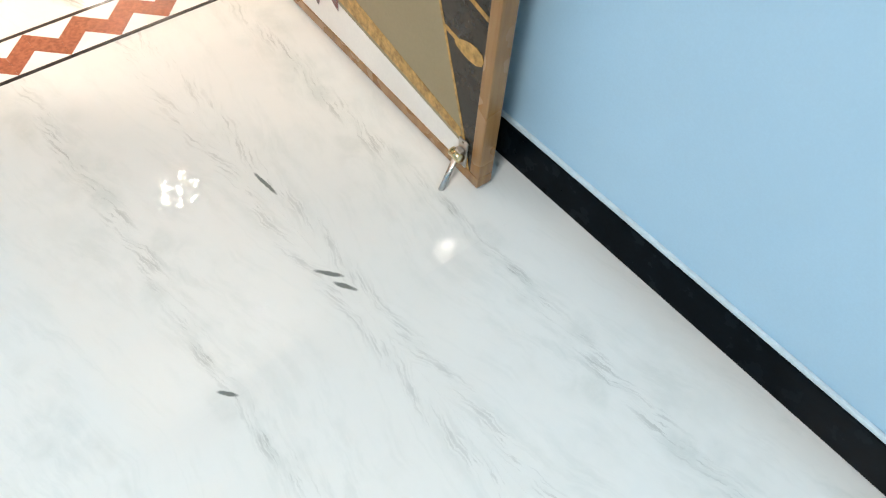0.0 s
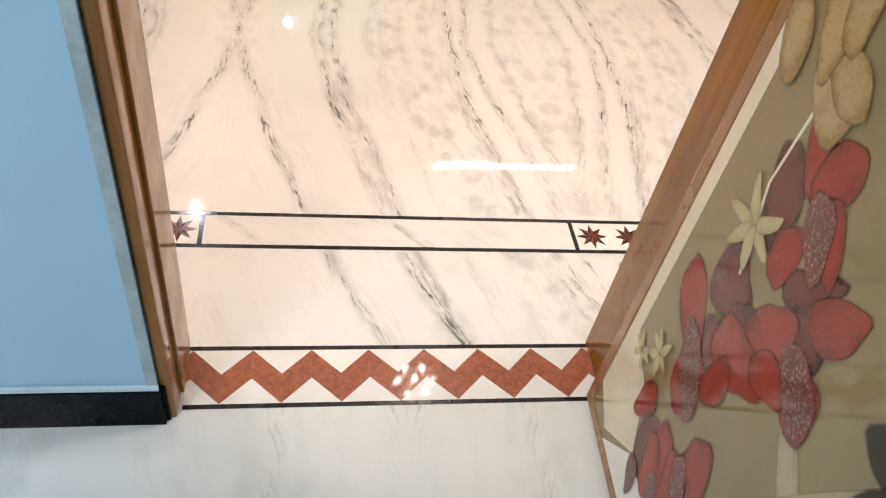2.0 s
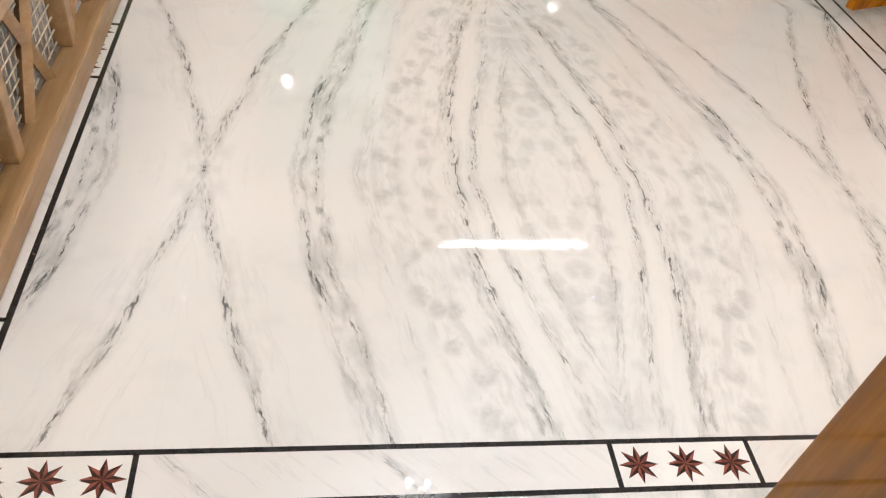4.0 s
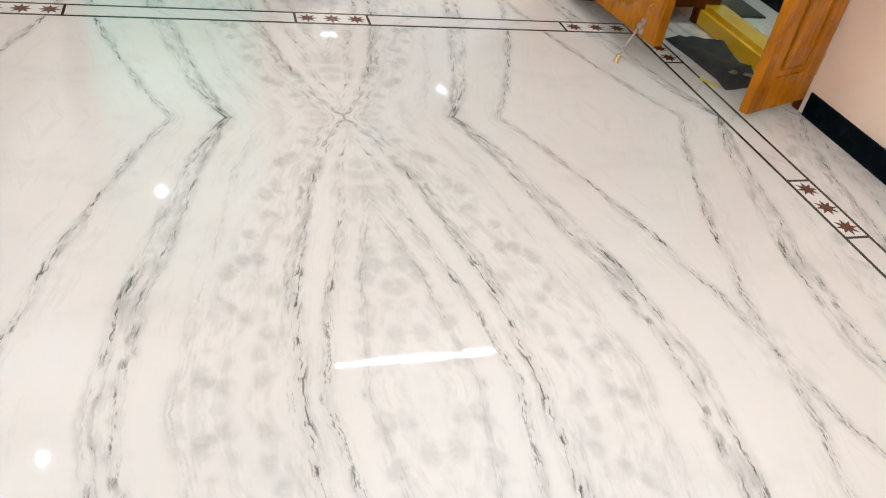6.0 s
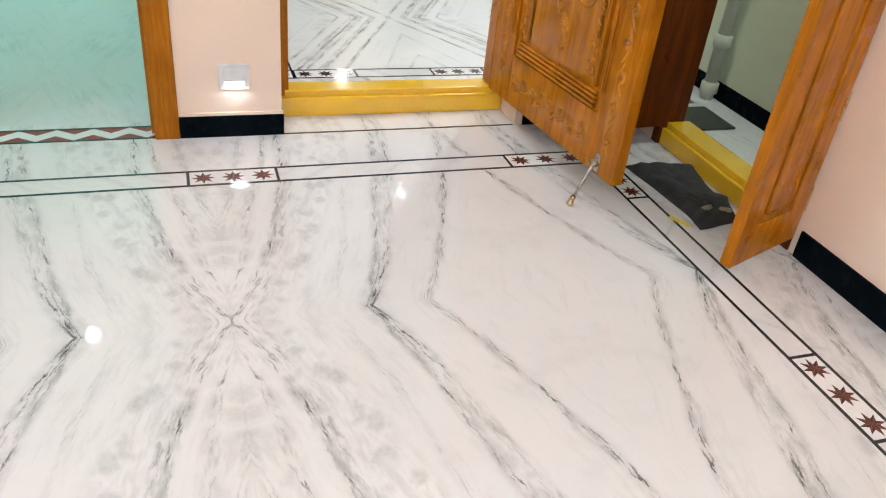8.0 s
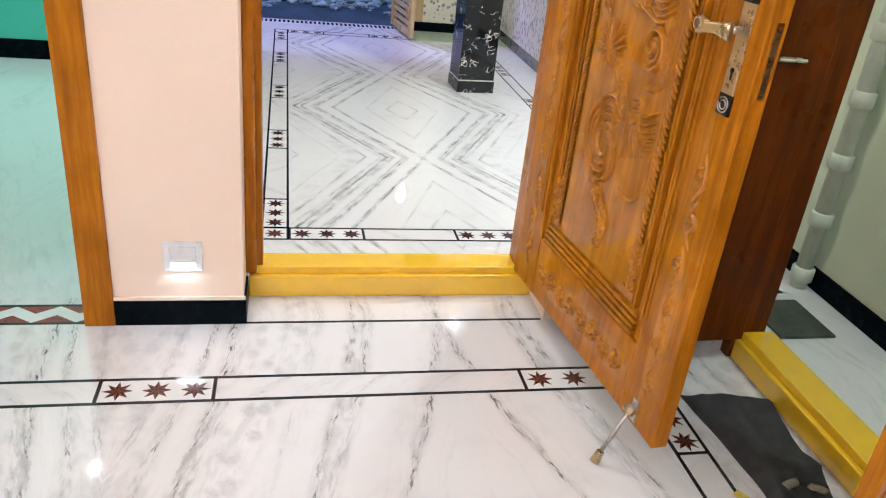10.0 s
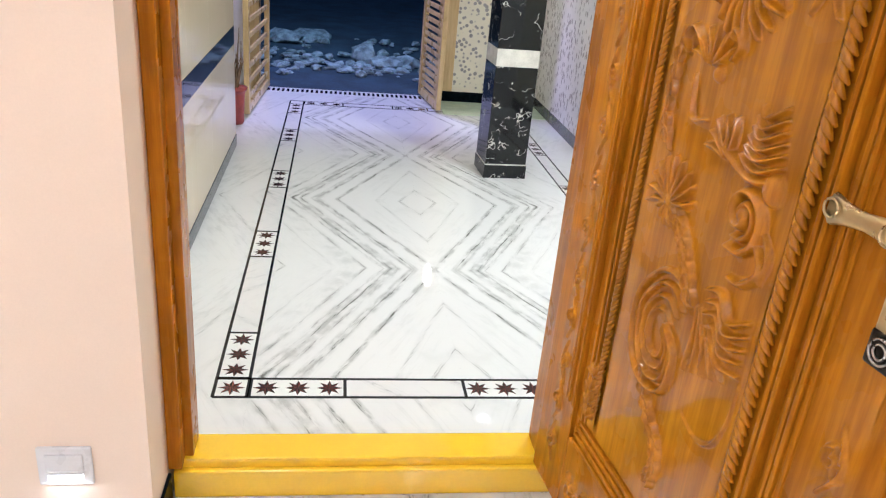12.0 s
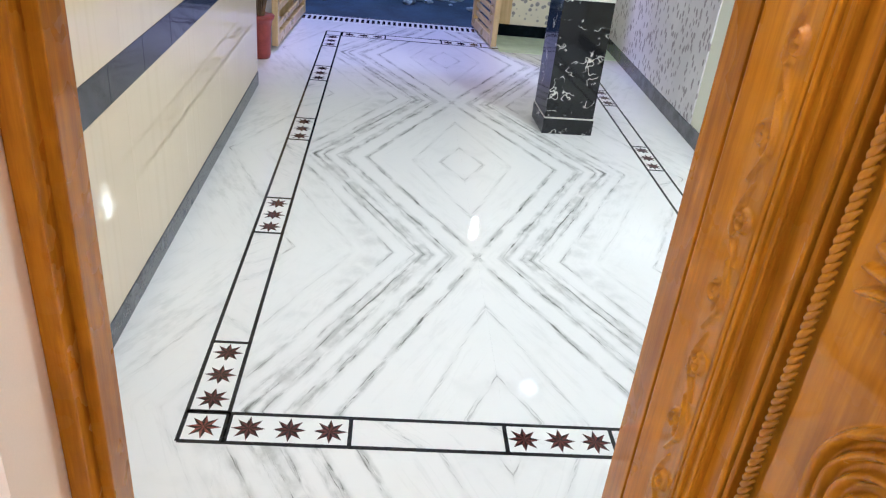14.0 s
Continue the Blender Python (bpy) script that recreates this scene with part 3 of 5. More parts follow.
# ---- bedroom doorway and its printed door ----
def door_frame(name, label, jambs, head, mat, parent_kind="door frame"):
    """jambs: boxes of the uprights, each with a stepped rebate; head: the box across the top."""
    root = empty(name, pose(0, 0, 0), label, parent_kind, kind="structure")
    for x0, x1, y0, y1, z0, z1, rx0, rx1, ry0, ry1 in jambs:
        part("jamb", box(x0, x1, y0, y1, z0, z1, 0.004), mat, root)
        part("rebate", box(rx0, rx1, ry0, ry1, z0, z1, 0.003), mat, root)
    part("head", box(*head, 0.004), mat, root)
    return root


door_frame("door_1_frame", "brown polished wooden frame of the bedroom doorway",
           [(-0.158, -0.137, -0.152, 0.0235, 0.0, 2.14, -0.139, -0.130, -0.095, 0.0230),
            (0.758, 0.789, -0.152, 0.0235, 0.0, 2.14, 0.748, 0.760, -0.120, 0.0230)],
           (-0.137, 0.758, -0.150, 0.0225, 2.09, 2.14), FRAME_WOOD)

PRINT_KHAKI = plain("glossy_khaki_laminate", (0.27, 0.21, 0.11), 0.05, vary=0.05, scale=3.0, bump=0.0, coat=0.0)
PRINT_CREAM = plain("glossy_cream_laminate", (0.72, 0.64, 0.48), 0.07, vary=0.08, scale=5.0, bump=0.0, coat=0.0)
BAND_WHITE = plain("glossy_white_laminate", (0.80, 0.77, 0.72), 0.07, vary=0.05, scale=6.0, bump=0.0, coat=0.0)
PRINT_DARK = plain("glossy_dark_brown_laminate", (0.030, 0.024, 0.018), 0.07, vary=0.4, scale=9.0, bump=0.0, coat=0.0)
PRINT_GOLD = plain("printed_gold", (0.42, 0.24, 0.07), 0.10, vary=0.45, scale=45.0, bump=0.0, coat=0.0)
for laminate in (PRINT_CREAM, BAND_WHITE, PRINT_DARK, PRINT_GOLD):
    laminate.node_tree.nodes["Principled BSDF"].inputs["Specular IOR Level"].default_value = 0.3
EDGE_WOOD = wood("light_brown_lipping", (0.36, 0.19, 0.07), (0.24, 0.11, 0.035), 0.3, 0.4)

# local: x from the hinge to the free edge, y into the leaf (the printed face is y = 0), z up
LEAF = Matrix(((-0.0491, 0.9988, 0, 0.712), (-0.9988, -0.0491, 0, -0.128), (0, 0, 1, 0.012), (0, 0, 0, 1)))
leaf = empty("door_1", LEAF, "open glossy bedroom door printed with red flowers on khaki", "door", kind="structure")
LW, LH = 0.878, 2.06
part("core", box(0.004, LW - 0.004, 0.003, 0.034, 0.004, LH - 0.004, 0.002), EDGE_WOOD, leaf)
part("bottom_lipping", box(0, LW, -0.003, 0.036, 0, 0.028, 0.003), EDGE_WOOD, leaf)
part("top_lipping", box(0, LW, -0.003, 0.036, LH - 0.028, LH, 0.003), EDGE_WOOD, leaf)
part("hinge_lipping", box(0, 0.030, -0.0028, 0.0358, 0.028, LH - 0.028, 0.003), EDGE_WOOD, leaf, "light brown hinge edge")
part("lock_lipping", box(LW - 0.028, LW, -0.0028, 0.0358, 0.028, LH - 0.028, 0.003), EDGE_WOOD, leaf)


def face_plate(name, outline, depth, mat, parent, label=""):
    """A thin sheet on the printed face, with the outline in x and z, proud by depth."""
    bm = bmesh.new()
    front = [bm.verts.new((x, -depth, z)) for x, z in outline]
    back = [bm.verts.new((x, 0.003, z)) for x, z in outline]
    bm.faces.new(front), bm.faces.new(back[::-1])
    for i in range(len(outline)):
        j = (i + 1) % len(outline)
        bm.faces.new((front[i], front[j], back[j], back[i]))
    return part(name, bm, mat, parent, label)


def petal(cx, cz, length, width, turn, steps=12):
    out = []
    for k in range(steps):
        a = 2 * math.pi * k / steps
        px, pz = length * (0.5 + 0.5 * math.cos(a)), width * 0.5 * math.sin(a) * (0.75 + 0.25 * math.cos(a))
        c, s = math.cos(radians(turn)), math.sin(radians(turn))
        out.append((cx + px * c - pz * s, cz + px * s + pz * c))
    return out


# the divider runs up and towards the hinge in a slight curve
divide = [(0.838, 0.028), (0.808, 0.12), (0.735, 0.30), (0.672, 0.456), (0.60, 0.63), (0.528, 0.818), (0.49, 1.0), (0.48, 1.3), (0.51, 1.7), (0.56, LH - 0.028)]
face_plate("khaki_panel", [(0.030, 0.028)] + divide + [(0.030, LH - 0.028)], 0.0004, PRINT_KHAKI, leaf, "glossy khaki printed panel")
face_plate("dark_panel", [(LW - 0.028, 0.028), (LW - 0.028, LH - 0.028)] + divide[::-1], 0.0004, PRINT_DARK, leaf, "glossy dark brown printed panel")
face_plate("divider", divide + [(x + 0.007, z) for x, z in divide[::-1]], 0.0012, PRINT_GOLD, leaf, "thin printed gold line")
face_plate("cream_margin", [(0.030, 0.20), (0.062, 0.24), (0.062, LH - 0.03), (0.030, LH - 0.03)], 0.0010, PRINT_CREAM, leaf)
face_plate("white_band", [(0.12, 0.028), (0.836, 0.028), (0.822, 0.080), (0.22, 0.140)], 0.0010, BAND_WHITE, leaf, "white band low on the door")
face_plate("cream_patch", [(0.030, 0.10), (0.11, 0.05), (0.22, 0.145), (0.16, 0.26), (0.062, 0.31), (0.030, 0.28)], 0.0011, PRINT_CREAM, leaf)
face_plate("tan_streak", [(0.24, 0.150), (0.815, 0.090), (0.806, 0.115), (0.26, 0.21)], 0.0011, PRINT_GOLD, leaf)
rng = random.Random(4)


def petal_print(name, rim, heart, light, streaks=26.0, speckle=0.0):
    """Print ink of a petal: soft edge, darker rim, pale veins from the heart outwards."""
    m, nt, p = material(name)
    n = Net(nt)
    pos, x, y, z = n.position()
    a = n.node("ShaderNodeAttribute")
    a.attribute_name = "soft"
    soft = a.outputs["Fac"]
    big, fine = n.noise(pos, streaks, 3.0, 0.6), n.noise(pos, streaks * 5.0, 3.0, 0.7)
    col = n.mix(n.step(n.math("ADD", soft, n.math("MULTIPLY", n.math("SUBTRACT", n.noise(pos, streaks * 0.6, 4.0, 0.7), 0.5), 2.6)), 0.0, 1.0), rgba(*rim), rgba(*heart))
    col = n.mix(n.step(fine, 0.56 - 0.10 * speckle, 0.72, 0.0, 0.35 + 0.6 * speckle), col, rgba(*light))
    n.put(p.inputs["Base Color"], col)
    p.inputs["Roughness"].default_value = 0.08
    n.put(p.inputs["Alpha"], n.step(n.math("ADD", soft, n.math("MULTIPLY", n.math("SUBTRACT", big, 0.5), 0.22)), 0.02, 0.30, 0.0, 0.90))
    return m


INK_RED = petal_print("printed_red_petal", (0.20, 0.030, 0.022), (0.34, 0.042, 0.032), (0.42, 0.16, 0.13))
INK_WINE = petal_print("printed_wine_petal", (0.085, 0.034, 0.026), (0.17, 0.048, 0.038), (0.24, 0.10, 0.08))
INK_JEWEL = petal_print("printed_jewel_drop", (0.20, 0.05, 0.04), (0.16, 0.06, 0.05), (0.46, 0.36, 0.31), 45.0, 0.7)
INK_YELLOW = petal_print("printed_pale_yellow_petal", (0.40, 0.33, 0.15), (0.54, 0.46, 0.24), (0.64, 0.58, 0.40))
INK_TAN = petal_print("printed_tan_petal", (0.30, 0.19, 0.07), (0.48, 0.36, 0.17), (0.22, 0.12, 0.04), 40.0, 0.3)


def soft_petal(name, x0, z0, x1, z1, width, mat, depth):
    """A printed petal from (x0, z0) to its tip, fading out at the rim."""
    bm = bmesh.new()
    lay = bm.verts.layers.float.new("soft")
    d = Vector((x1 - x0, 0, z1 - z0)) * 1.22
    side = Vector((-d.z, 0, d.x)).normalized() * width * 0.54
    mid = Vector(((x0 + x1) / 2, -depth, (z0 + z1) / 2))
    count, rings = 18, []
    lean = rng.uniform(-0.22, 0.22)
    ph = rng.uniform(0, 6.28)
    for k, (r, s) in enumerate(((1.0, 0.0), (0.86, 0.35), (0.55, 0.8))):
        ring = []
        for q in range(count):
            a = 2 * math.pi * q / count
            w = r * (1 + 0.07 * math.sin(3 * a + ph) + 0.04 * math.sin(5 * a + 2 * ph))
            v = bm.verts.new(mid + d * (0.56 * w * math.cos(a)) + side * (w * math.sin(a) * (0.94 - 0.16 * math.cos(a)) + lean * w * math.cos(a) ** 2))
            v[lay] = s
            ring.append(v)
        rings.append(ring)
    top = bm.verts.new(mid)
    top[lay] = 1.0
    for a, b in zip(rings, rings[1:]):
        for q in range(count):
            bm.faces.new((a[q], a[(q + 1) % count], b[(q + 1) % count], b[q]))
    for q in range(count):
        bm.faces.new((rings[-1][q], rings[-1][(q + 1) % count], top))
    return part(name, bm, mat, leaf)


# two crossing reflection streaks on the gloss, drawn in as pale print
INK_REFLECTION = petal_print("pale_reflection_streak", (0.37, 0.295, 0.17), (0.46, 0.385, 0.25), (0.52, 0.45, 0.31))
soft_petal("reflection_streak", 0.435, 0.596, 0.66, 0.40, 0.05, INK_REFLECTION, 0.0009)
soft_petal("reflection_streak", 0.42, 0.29, 0.57, 0.68, 0.04, INK_REFLECTION, 0.0010)
WINE_PETALS = [(0.241, 0.567, 0.172, 0.640, 0.120), (0.231, 0.719, 0.181, 0.827, 0.085), (0.304, 0.698, 0.368, 0.775, 0.058), (0.345, 0.707, 0.405, 0.677, 0.092), (0.214, 0.498, 0.292, 0.527, 0.095),
               (0.236, 0.259, 0.254, 0.150, 0.090), (0.337, 0.342, 0.374, 0.263, 0.080), (0.26, 0.56, 0.30, 0.62, 0.08)]
RED_PETALS = [(0.194, 0.458, 0.112, 0.544, 0.095), (0.264, 0.759, 0.266, 0.684, 0.065), (0.257, 0.825, 0.196, 0.881, 0.070), (0.261, 0.815, 0.281, 0.899, 0.079), (0.283, 0.828, 0.347, 0.769, 0.060),
              (0.372, 0.711, 0.424, 0.780, 0.075), (0.330, 0.677, 0.312, 0.556, 0.090), (0.244, 0.526, 0.355, 0.564, 0.106), (0.225, 0.457, 0.244, 0.350, 0.095), (0.290, 0.439, 0.298, 0.522, 0.062),
              (0.393, 0.653, 0.451, 0.600, 0.090), (0.330, 0.584, 0.401, 0.605, 0.071)]
LOW_RED_PETALS = [(0.270, 0.300, 0.315, 0.180, 0.075), (0.345, 0.392, 0.385, 0.304, 0.080), (0.262, 0.250, 0.300, 0.150, 0.070), (0.32, 0.30, 0.35, 0.20, 0.06), (0.19, 0.30, 0.17, 0.215, 0.06), (0.15, 1.16, 0.20, 1.28, 0.08), (0.26, 1.14, 0.24, 1.27, 0.09)]
JEWEL_DROPS = [(0.268, 0.822, 0.325, 0.749, 0.060), (0.190, 0.473, 0.280, 0.375, 0.075), (0.378, 0.665, 0.456, 0.603, 0.070), (0.325, 0.310, 0.400, 0.220, 0.055), (0.235, 0.150, 0.262, 0.085, 0.045), (0.300, 0.200, 0.345, 0.120, 0.045)]
STEP = 0.0011
for name, group, ink in (("wine_petal", WINE_PETALS, INK_WINE), ("red_petal", RED_PETALS, INK_RED), ("red_petal", LOW_RED_PETALS, INK_RED), ("jewel_drop", JEWEL_DROPS, INK_JEWEL)):
    for x0, z0, x1, z1, w in group:
        STEP += 0.00006
        soft_petal(name, x0, z0, x1, z1, w, ink, STEP)
for cx, cz, size in ((0.187, 0.699, 0.062), (0.150, 0.355, 0.045), (0.10, 0.30, 0.035)):
    for k in range(6):
        a = radians(60 * k + rng.uniform(-14, 14))
        STEP += 0.00005
        soft_petal("lily_petal", cx + 0.006 * math.cos(a), cz + 0.006 * math.sin(a), cx + size * rng.uniform(0.7, 1.15) * math.cos(a), cz + size * math.sin(a), size * 0.42, INK_YELLOW, STEP)
for x0, z0, x1, z1, w in ((0.094, 0.884, 0.048, 0.964, 0.07), (0.231, 0.889, 0.147, 0.935, 0.08), (0.241, 0.927, 0.167, 0.955, 0.07), (0.16, 0.93, 0.10, 1.02, 0.06), (0.17, 0.97, 0.15, 1.06, 0.06)):
    STEP += 0.00005
    soft_petal("tan_petal", x0, z0, x1, z1, w, INK_TAN, STEP)
for x0, z0, x1, z1 in ((0.172, 0.91, 0.166, 0.76), (0.166, 0.76, 0.21, 0.63), (0.10, 0.20, 0.18, 0.30)):
    face_plate("stem_line", [(x0, z0), (x1, z1), (x1 + 0.004, z1), (x0 + 0.005, z0)], 0.0022, PRINT_CREAM, leaf)
INK_BROWN = petal_print("printed_brown_petal", (0.020, 0.015, 0.010), (0.042, 0.031, 0.019), (0.11, 0.08, 0.045))
for cx, cz, size in ((0.66, 0.76, 0.14), (0.75, 0.90, 0.14), (0.64, 1.0, 0.14)):
    for k in range(9):
        a = radians(40 * k + rng.uniform(-8, 8))
        STEP += 0.00004
        soft_petal("brown_petal", cx + 0.02 * math.cos(a), cz + 0.02 * math.sin(a), cx + size * math.cos(a), cz + size * math.sin(a), size * 0.55, INK_BROWN, STEP)
    soft_petal("flower_centre", cx - 0.035, cz, cx + 0.035, cz, 0.065, INK_TAN, STEP + 0.0004)
for x0, z0, x1, z1 in ((0.685, 0.435, 0.848, 0.398), (0.735, 0.312, 0.79, 0.305)):
    face_plate("gold_line", [(x0, z0), (x1, z1), (x1, z1 + 0.010), (x0, z0 + 0.010)], 0.0012, PRINT_GOLD, leaf)
face_plate("gold_medallion", petal(0.765, 0.305, 0.085, 0.05, 5), 0.0016, PRINT_GOLD, leaf, "printed gold medallion")


def door_stopper(name, place, turn, label):
    """A sprung door stopper: bracket on the leaf, jointed arm, rubber foot on the floor."""
    root = empty(name, place @ pose(0, 0, 0, 0, 0, turn), label, "door stopper")
    part("bracket", add_box(box(-0.014, 0.014, -0.004, 0.0, 0.13, 0.20, 0.002), -0.010, 0.010, -0.018, -0.004, 0.155, 0.180, 0.003), STEEL, root)
    part("joint", add_tube(bmesh.new(), [(-0.016, -0.018, 0.166), (0.016, -0.018, 0.166)], 0.010, 12), BRASS, root, smooth=True)
    part("arm", add_tube(bmesh.new(), [(0, -0.018, 0.166), (0.004, -0.050, 0.095), (0.006, -0.082, 0.034)], 0.0065, 8), STEEL, root, smooth=True)
    part("foot", add_tube(bmesh.new(), [(0.006, -0.081, 0.036), (0.007, -0.088, 0.018), (0.008, -0.094, 0.002)], 0.013, 12, lambda t: 0.85 + 0.3 * t), RUBBER if "bedroom" in label else BRASS, root)
    return root


door_stopper("door_stopper", LEAF @ pose(0.825, -0.003, -0.10), 0, "steel door stopper on the bedroom door")

# ---- main doorway ----
door_frame("door_2_frame", "orange-brown polished teak frame of the main doorway",
           [(1.1725, 1.208, 3.970, 4.098, 0.100, 2.24, 1.204, 1.230, 4.012, 4.0975),
            (2.180, 2.2345, 3.970, 4.098, 0.100, 2.24, 2.168, 2.183, 4.012, 4.0975)],
           (1.208, 2.180, 3.971, 4.097, 2.18, 2.24), TEAK)


def threshold(name, along_x, a0, a1, b0, b1, h, label):
    """A painted sill with a lower nosing in front of its top."""
    root = empty(name, pose(0, 0, 0), label, "threshold", kind="structure")
    if along_x:
        part("sill", box(a0, a1, b0 + 0.022, b1, 0, h, 0.006), YELLOW_PAINT, root)
        part("nosing", box(a0, a1, b0, b0 + 0.024, 0, h - 0.026, 0.007), YELLOW_PAINT, root)
    else:
        part("sill", box(b0 + 0.022, b1, a0, a1, 0, h, 0.006), YELLOW_PAINT, root)
        part("nosing", box(b0, b0 + 0.024, a0, a1, 0, h - 0.026, 0.007), YELLOW_PAINT, root)
    return root


threshold("threshold_main", True, 1.182, 2.2345, 3.976, 4.108, 0.112, "glossy yellow painted threshold of the main doorway")
threshold("threshold_side", False, 2.662, 3.54, 2.846, 2.985, 0.105, "yellow painted threshold of the side doorway")

# left room doorway
door_frame("door_3_frame", "orange-brown polished teak frame of the green room doorway",
           [(0.670, 0.7645, 3.793, 3.935, 0.0, 2.14, 0.656, 0.672, 3.856, 3.9345),
            (-0.2395, -0.150, 3.793, 3.935, 0.0, 2.14, -0.152, -0.137, 3.856, 3.9345)],
           (-0.150, 0.670, 3.794, 3.934, 2.06, 2.14), TEAK)

# carved main door: local x from the hinge, y = 0 the face, z up
MAIN = Matrix(((0.1123, 0.9937, 0, 2.155), (-0.9937, 0.1123, 0, 3.965), (0, 0, 1, 0.120), (0, 0, 0, 1)))
main = empty("door_2", MAIN @ Matrix.Diagonal((0.963, 1, 1.02, 1)), "open carved teak main door with brass lever handle", "door", kind="structure")
MW, MH = 1.045, 1.99
part("leaf_body", box(0, MW, 0.006, 0.042, 0, MH, 0.003), TEAK, main)
part("hinge_stile", box(0, 0.185, -0.006, 0.008, 0, MH, 0.004), TEAK, main)
part("lock_stile", box(0.865, MW, -0.006, 0.008, 0, MH, 0.004), TEAK, main)
part("bottom_rail", box(0.185, 0.865, -0.0055, 0.008, 0, 0.215, 0.004), TEAK, main)
part("top_rail", box(0.185, 0.865, -0.0055, 0.008, 1.78, MH, 0.004), TEAK, main)


def moulding(name, x0, x1, z0, z1, y0, parent):
    part(name, box(x0, x1, y0, 0.008, z0, z1, 0.003), TEAK, parent)


for k in range(4):
    moulding("reed", 0.215 + 0.0 * k, 0.835, 0.222 + 0.017 * k, 0.234 + 0.017 * k, -0.012 + 0.003 * k, main)
    moulding("reed", 0.215, 0.835, 1.715 + 0.017 * k, 1.727 + 0.017 * k, -0.003 - 0.003 * k, main)
for x, y in ((0.136, -0.010), (0.152, -0.012), (0.172, -0.009), (0.236, -0.012), (0.252, -0.0095), (0.798, -0.0095), (0.815, -0.012), (0.846, -0.009), (0.862, -0.0125), (0.878, -0.0095)):
    moulding("bead", x, x + 0.010, 0.30, 1.775, y, main)


def rope(name, x, z0, z1, r, parent, lean=0.9):
    """A twisted rope moulding: slanted beads in a row."""
    bm = bmesh.new()
    n = int((z1 - z0) / (r * 1.45))
    for k in range(n):
        z = z0 + (k + 0.5) * (z1 - z0) / n
        path = [(x + r * q, -0.008 * (1 - q * q), z + r * q * lean) for q in (-1.0, -0.6, -0.2, 0.2, 0.6, 1.0)]
        add_tube(bm, path, r * 0.62, 8, lambda t: 0.35 + 0.75 * math.sin(math.pi * t))
    for v in bm.verts:
        v.co.y = min(v.co.y * 0.9, 0.006)
    return part(name, bm, TEAK_CARVED, parent, smooth=True)


rope("rope_moulding", 0.283, 0.335, 1.76, 0.0085, main, 1.6)
rope("rope_moulding", 0.765, 0.335, 1.76, 0.0125, main, -1.5)


class Relief:
    """Carving as a height over the door's face: rounded strokes along curves, the higher one wins."""

    def __init__(self, x0, x1, z0, z1, step=0.0021):
        self.x = np.linspace(x0, x1, int((x1 - x0) / step) + 1)
        self.z = np.linspace(z0, z1, int((z1 - z0) / step) + 1)
        self.h = np.zeros((len(self.z), len(self.x)))

    def stroke(self, points, r, high, taper=True):
        r, pts = r * 0.74, [np.array(p, float) for p in points]
        pts = [2 * pts[0] - pts[1]] + pts + [2 * pts[-1] - pts[-2]]
        path = []
        for a, b, c, d in zip(pts, pts[1:], pts[2:], pts[3:]):
            for t in np.linspace(0, 1, 9)[:-1]:
                path.append(0.5 * (2 * b + (c - a) * t + (2 * a - 5 * b + 4 * c - d) * t * t + (3 * b - a - 3 * c + d) * t ** 3))
        path.append(pts[-2])
        n = len(path) - 1
        for k in range(n):
            a, b = path[k], path[k + 1]
            f = 0.30 + 0.70 * math.sin(math.pi * (0.10 + 0.80 * k / n)) if taper else 1.0
            rr = r * f
            i0, i1 = np.searchsorted(self.x, (min(a[0], b[0]) - rr, max(a[0], b[0]) + rr))
            j0, j1 = np.searchsorted(self.z, (min(a[1], b[1]) - rr, max(a[1], b[1]) + rr))
            if i0 == i1 or j0 == j1:
                continue
            gx, gz = np.meshgrid(self.x[i0:i1], self.z[j0:j1])
            d = b - a
            t = np.clip(((gx - a[0]) * d[0] + (gz - a[1]) * d[1]) / max(d @ d, 1e-9), 0, 1)
            dist = np.hypot(gx - a[0] - t * d[0], gz - a[1] - t * d[1]) / rr
            self.h[j0:j1, i0:i1] = np.maximum(self.h[j0:j1, i0:i1], 1.45 * high * (0.55 + 0.45 * f) * (0.45 * np.clip(1 - dist, 0, 1) + 0.55 * np.clip(1 - dist * dist, 0, 1) ** 0.7))

    def boss(self, x, z, r, high):
        gx, gz = np.meshgrid(self.x, self.z)
        self.h = np.maximum(self.h, 1.1 * high * np.sqrt(np.clip(1 - ((gx - x) ** 2 + (gz - z) ** 2) / (r * r), 0, 1)))

    def fan(self, x, z, r, a0, a1, count, wide, high, curl=0.15, inner=0.15):
        for k in range(count):
            a = radians(a0 + (a1 - a0) * k / (count - 1))
            b = a + curl
            self.stroke([(x + inner * r * math.cos(a), z + inner * r * math.sin(a)), (x + 0.6 * r * math.cos(a), z + 0.6 * r * math.sin(a)), (x + r * math.cos(b), z + r * math.sin(b))], wide, high)

    def coil(self, x, z, r, start, turns, wide, high, hand=1):
        pts = []
        for k in range(16):
            t = k / 15
            a, q = radians(start) + hand * turns * 2 * math.pi * t, r * (1 - 0.85 * t)
            pts.append((x + q * math.cos(a), z + q * math.sin(a)))
        self.stroke(pts, wide, high, False)

    def leaves(self, points, size, wide, high, spread=40):
        """Pairs of leaflets along a line of points, swept towards its end."""
        for (xa, za), (xb, zb) in zip(points, points[1:]):
            a = math.atan2(zb - za, xb - xa)
            for side in (1, -1):
                for f in (0.0, 0.5):
                    x, z, b = xa + (xb - xa) * f, za + (zb - za) * f, a + side * radians(spread)
                    self.stroke([(x, z), (x + 0.6 * size * math.cos(b), z + 0.6 * size * math.sin(b)), (x + size * math.cos(b - side * 0.5), z + size * math.sin(b - side * 0.5))], wide, high)

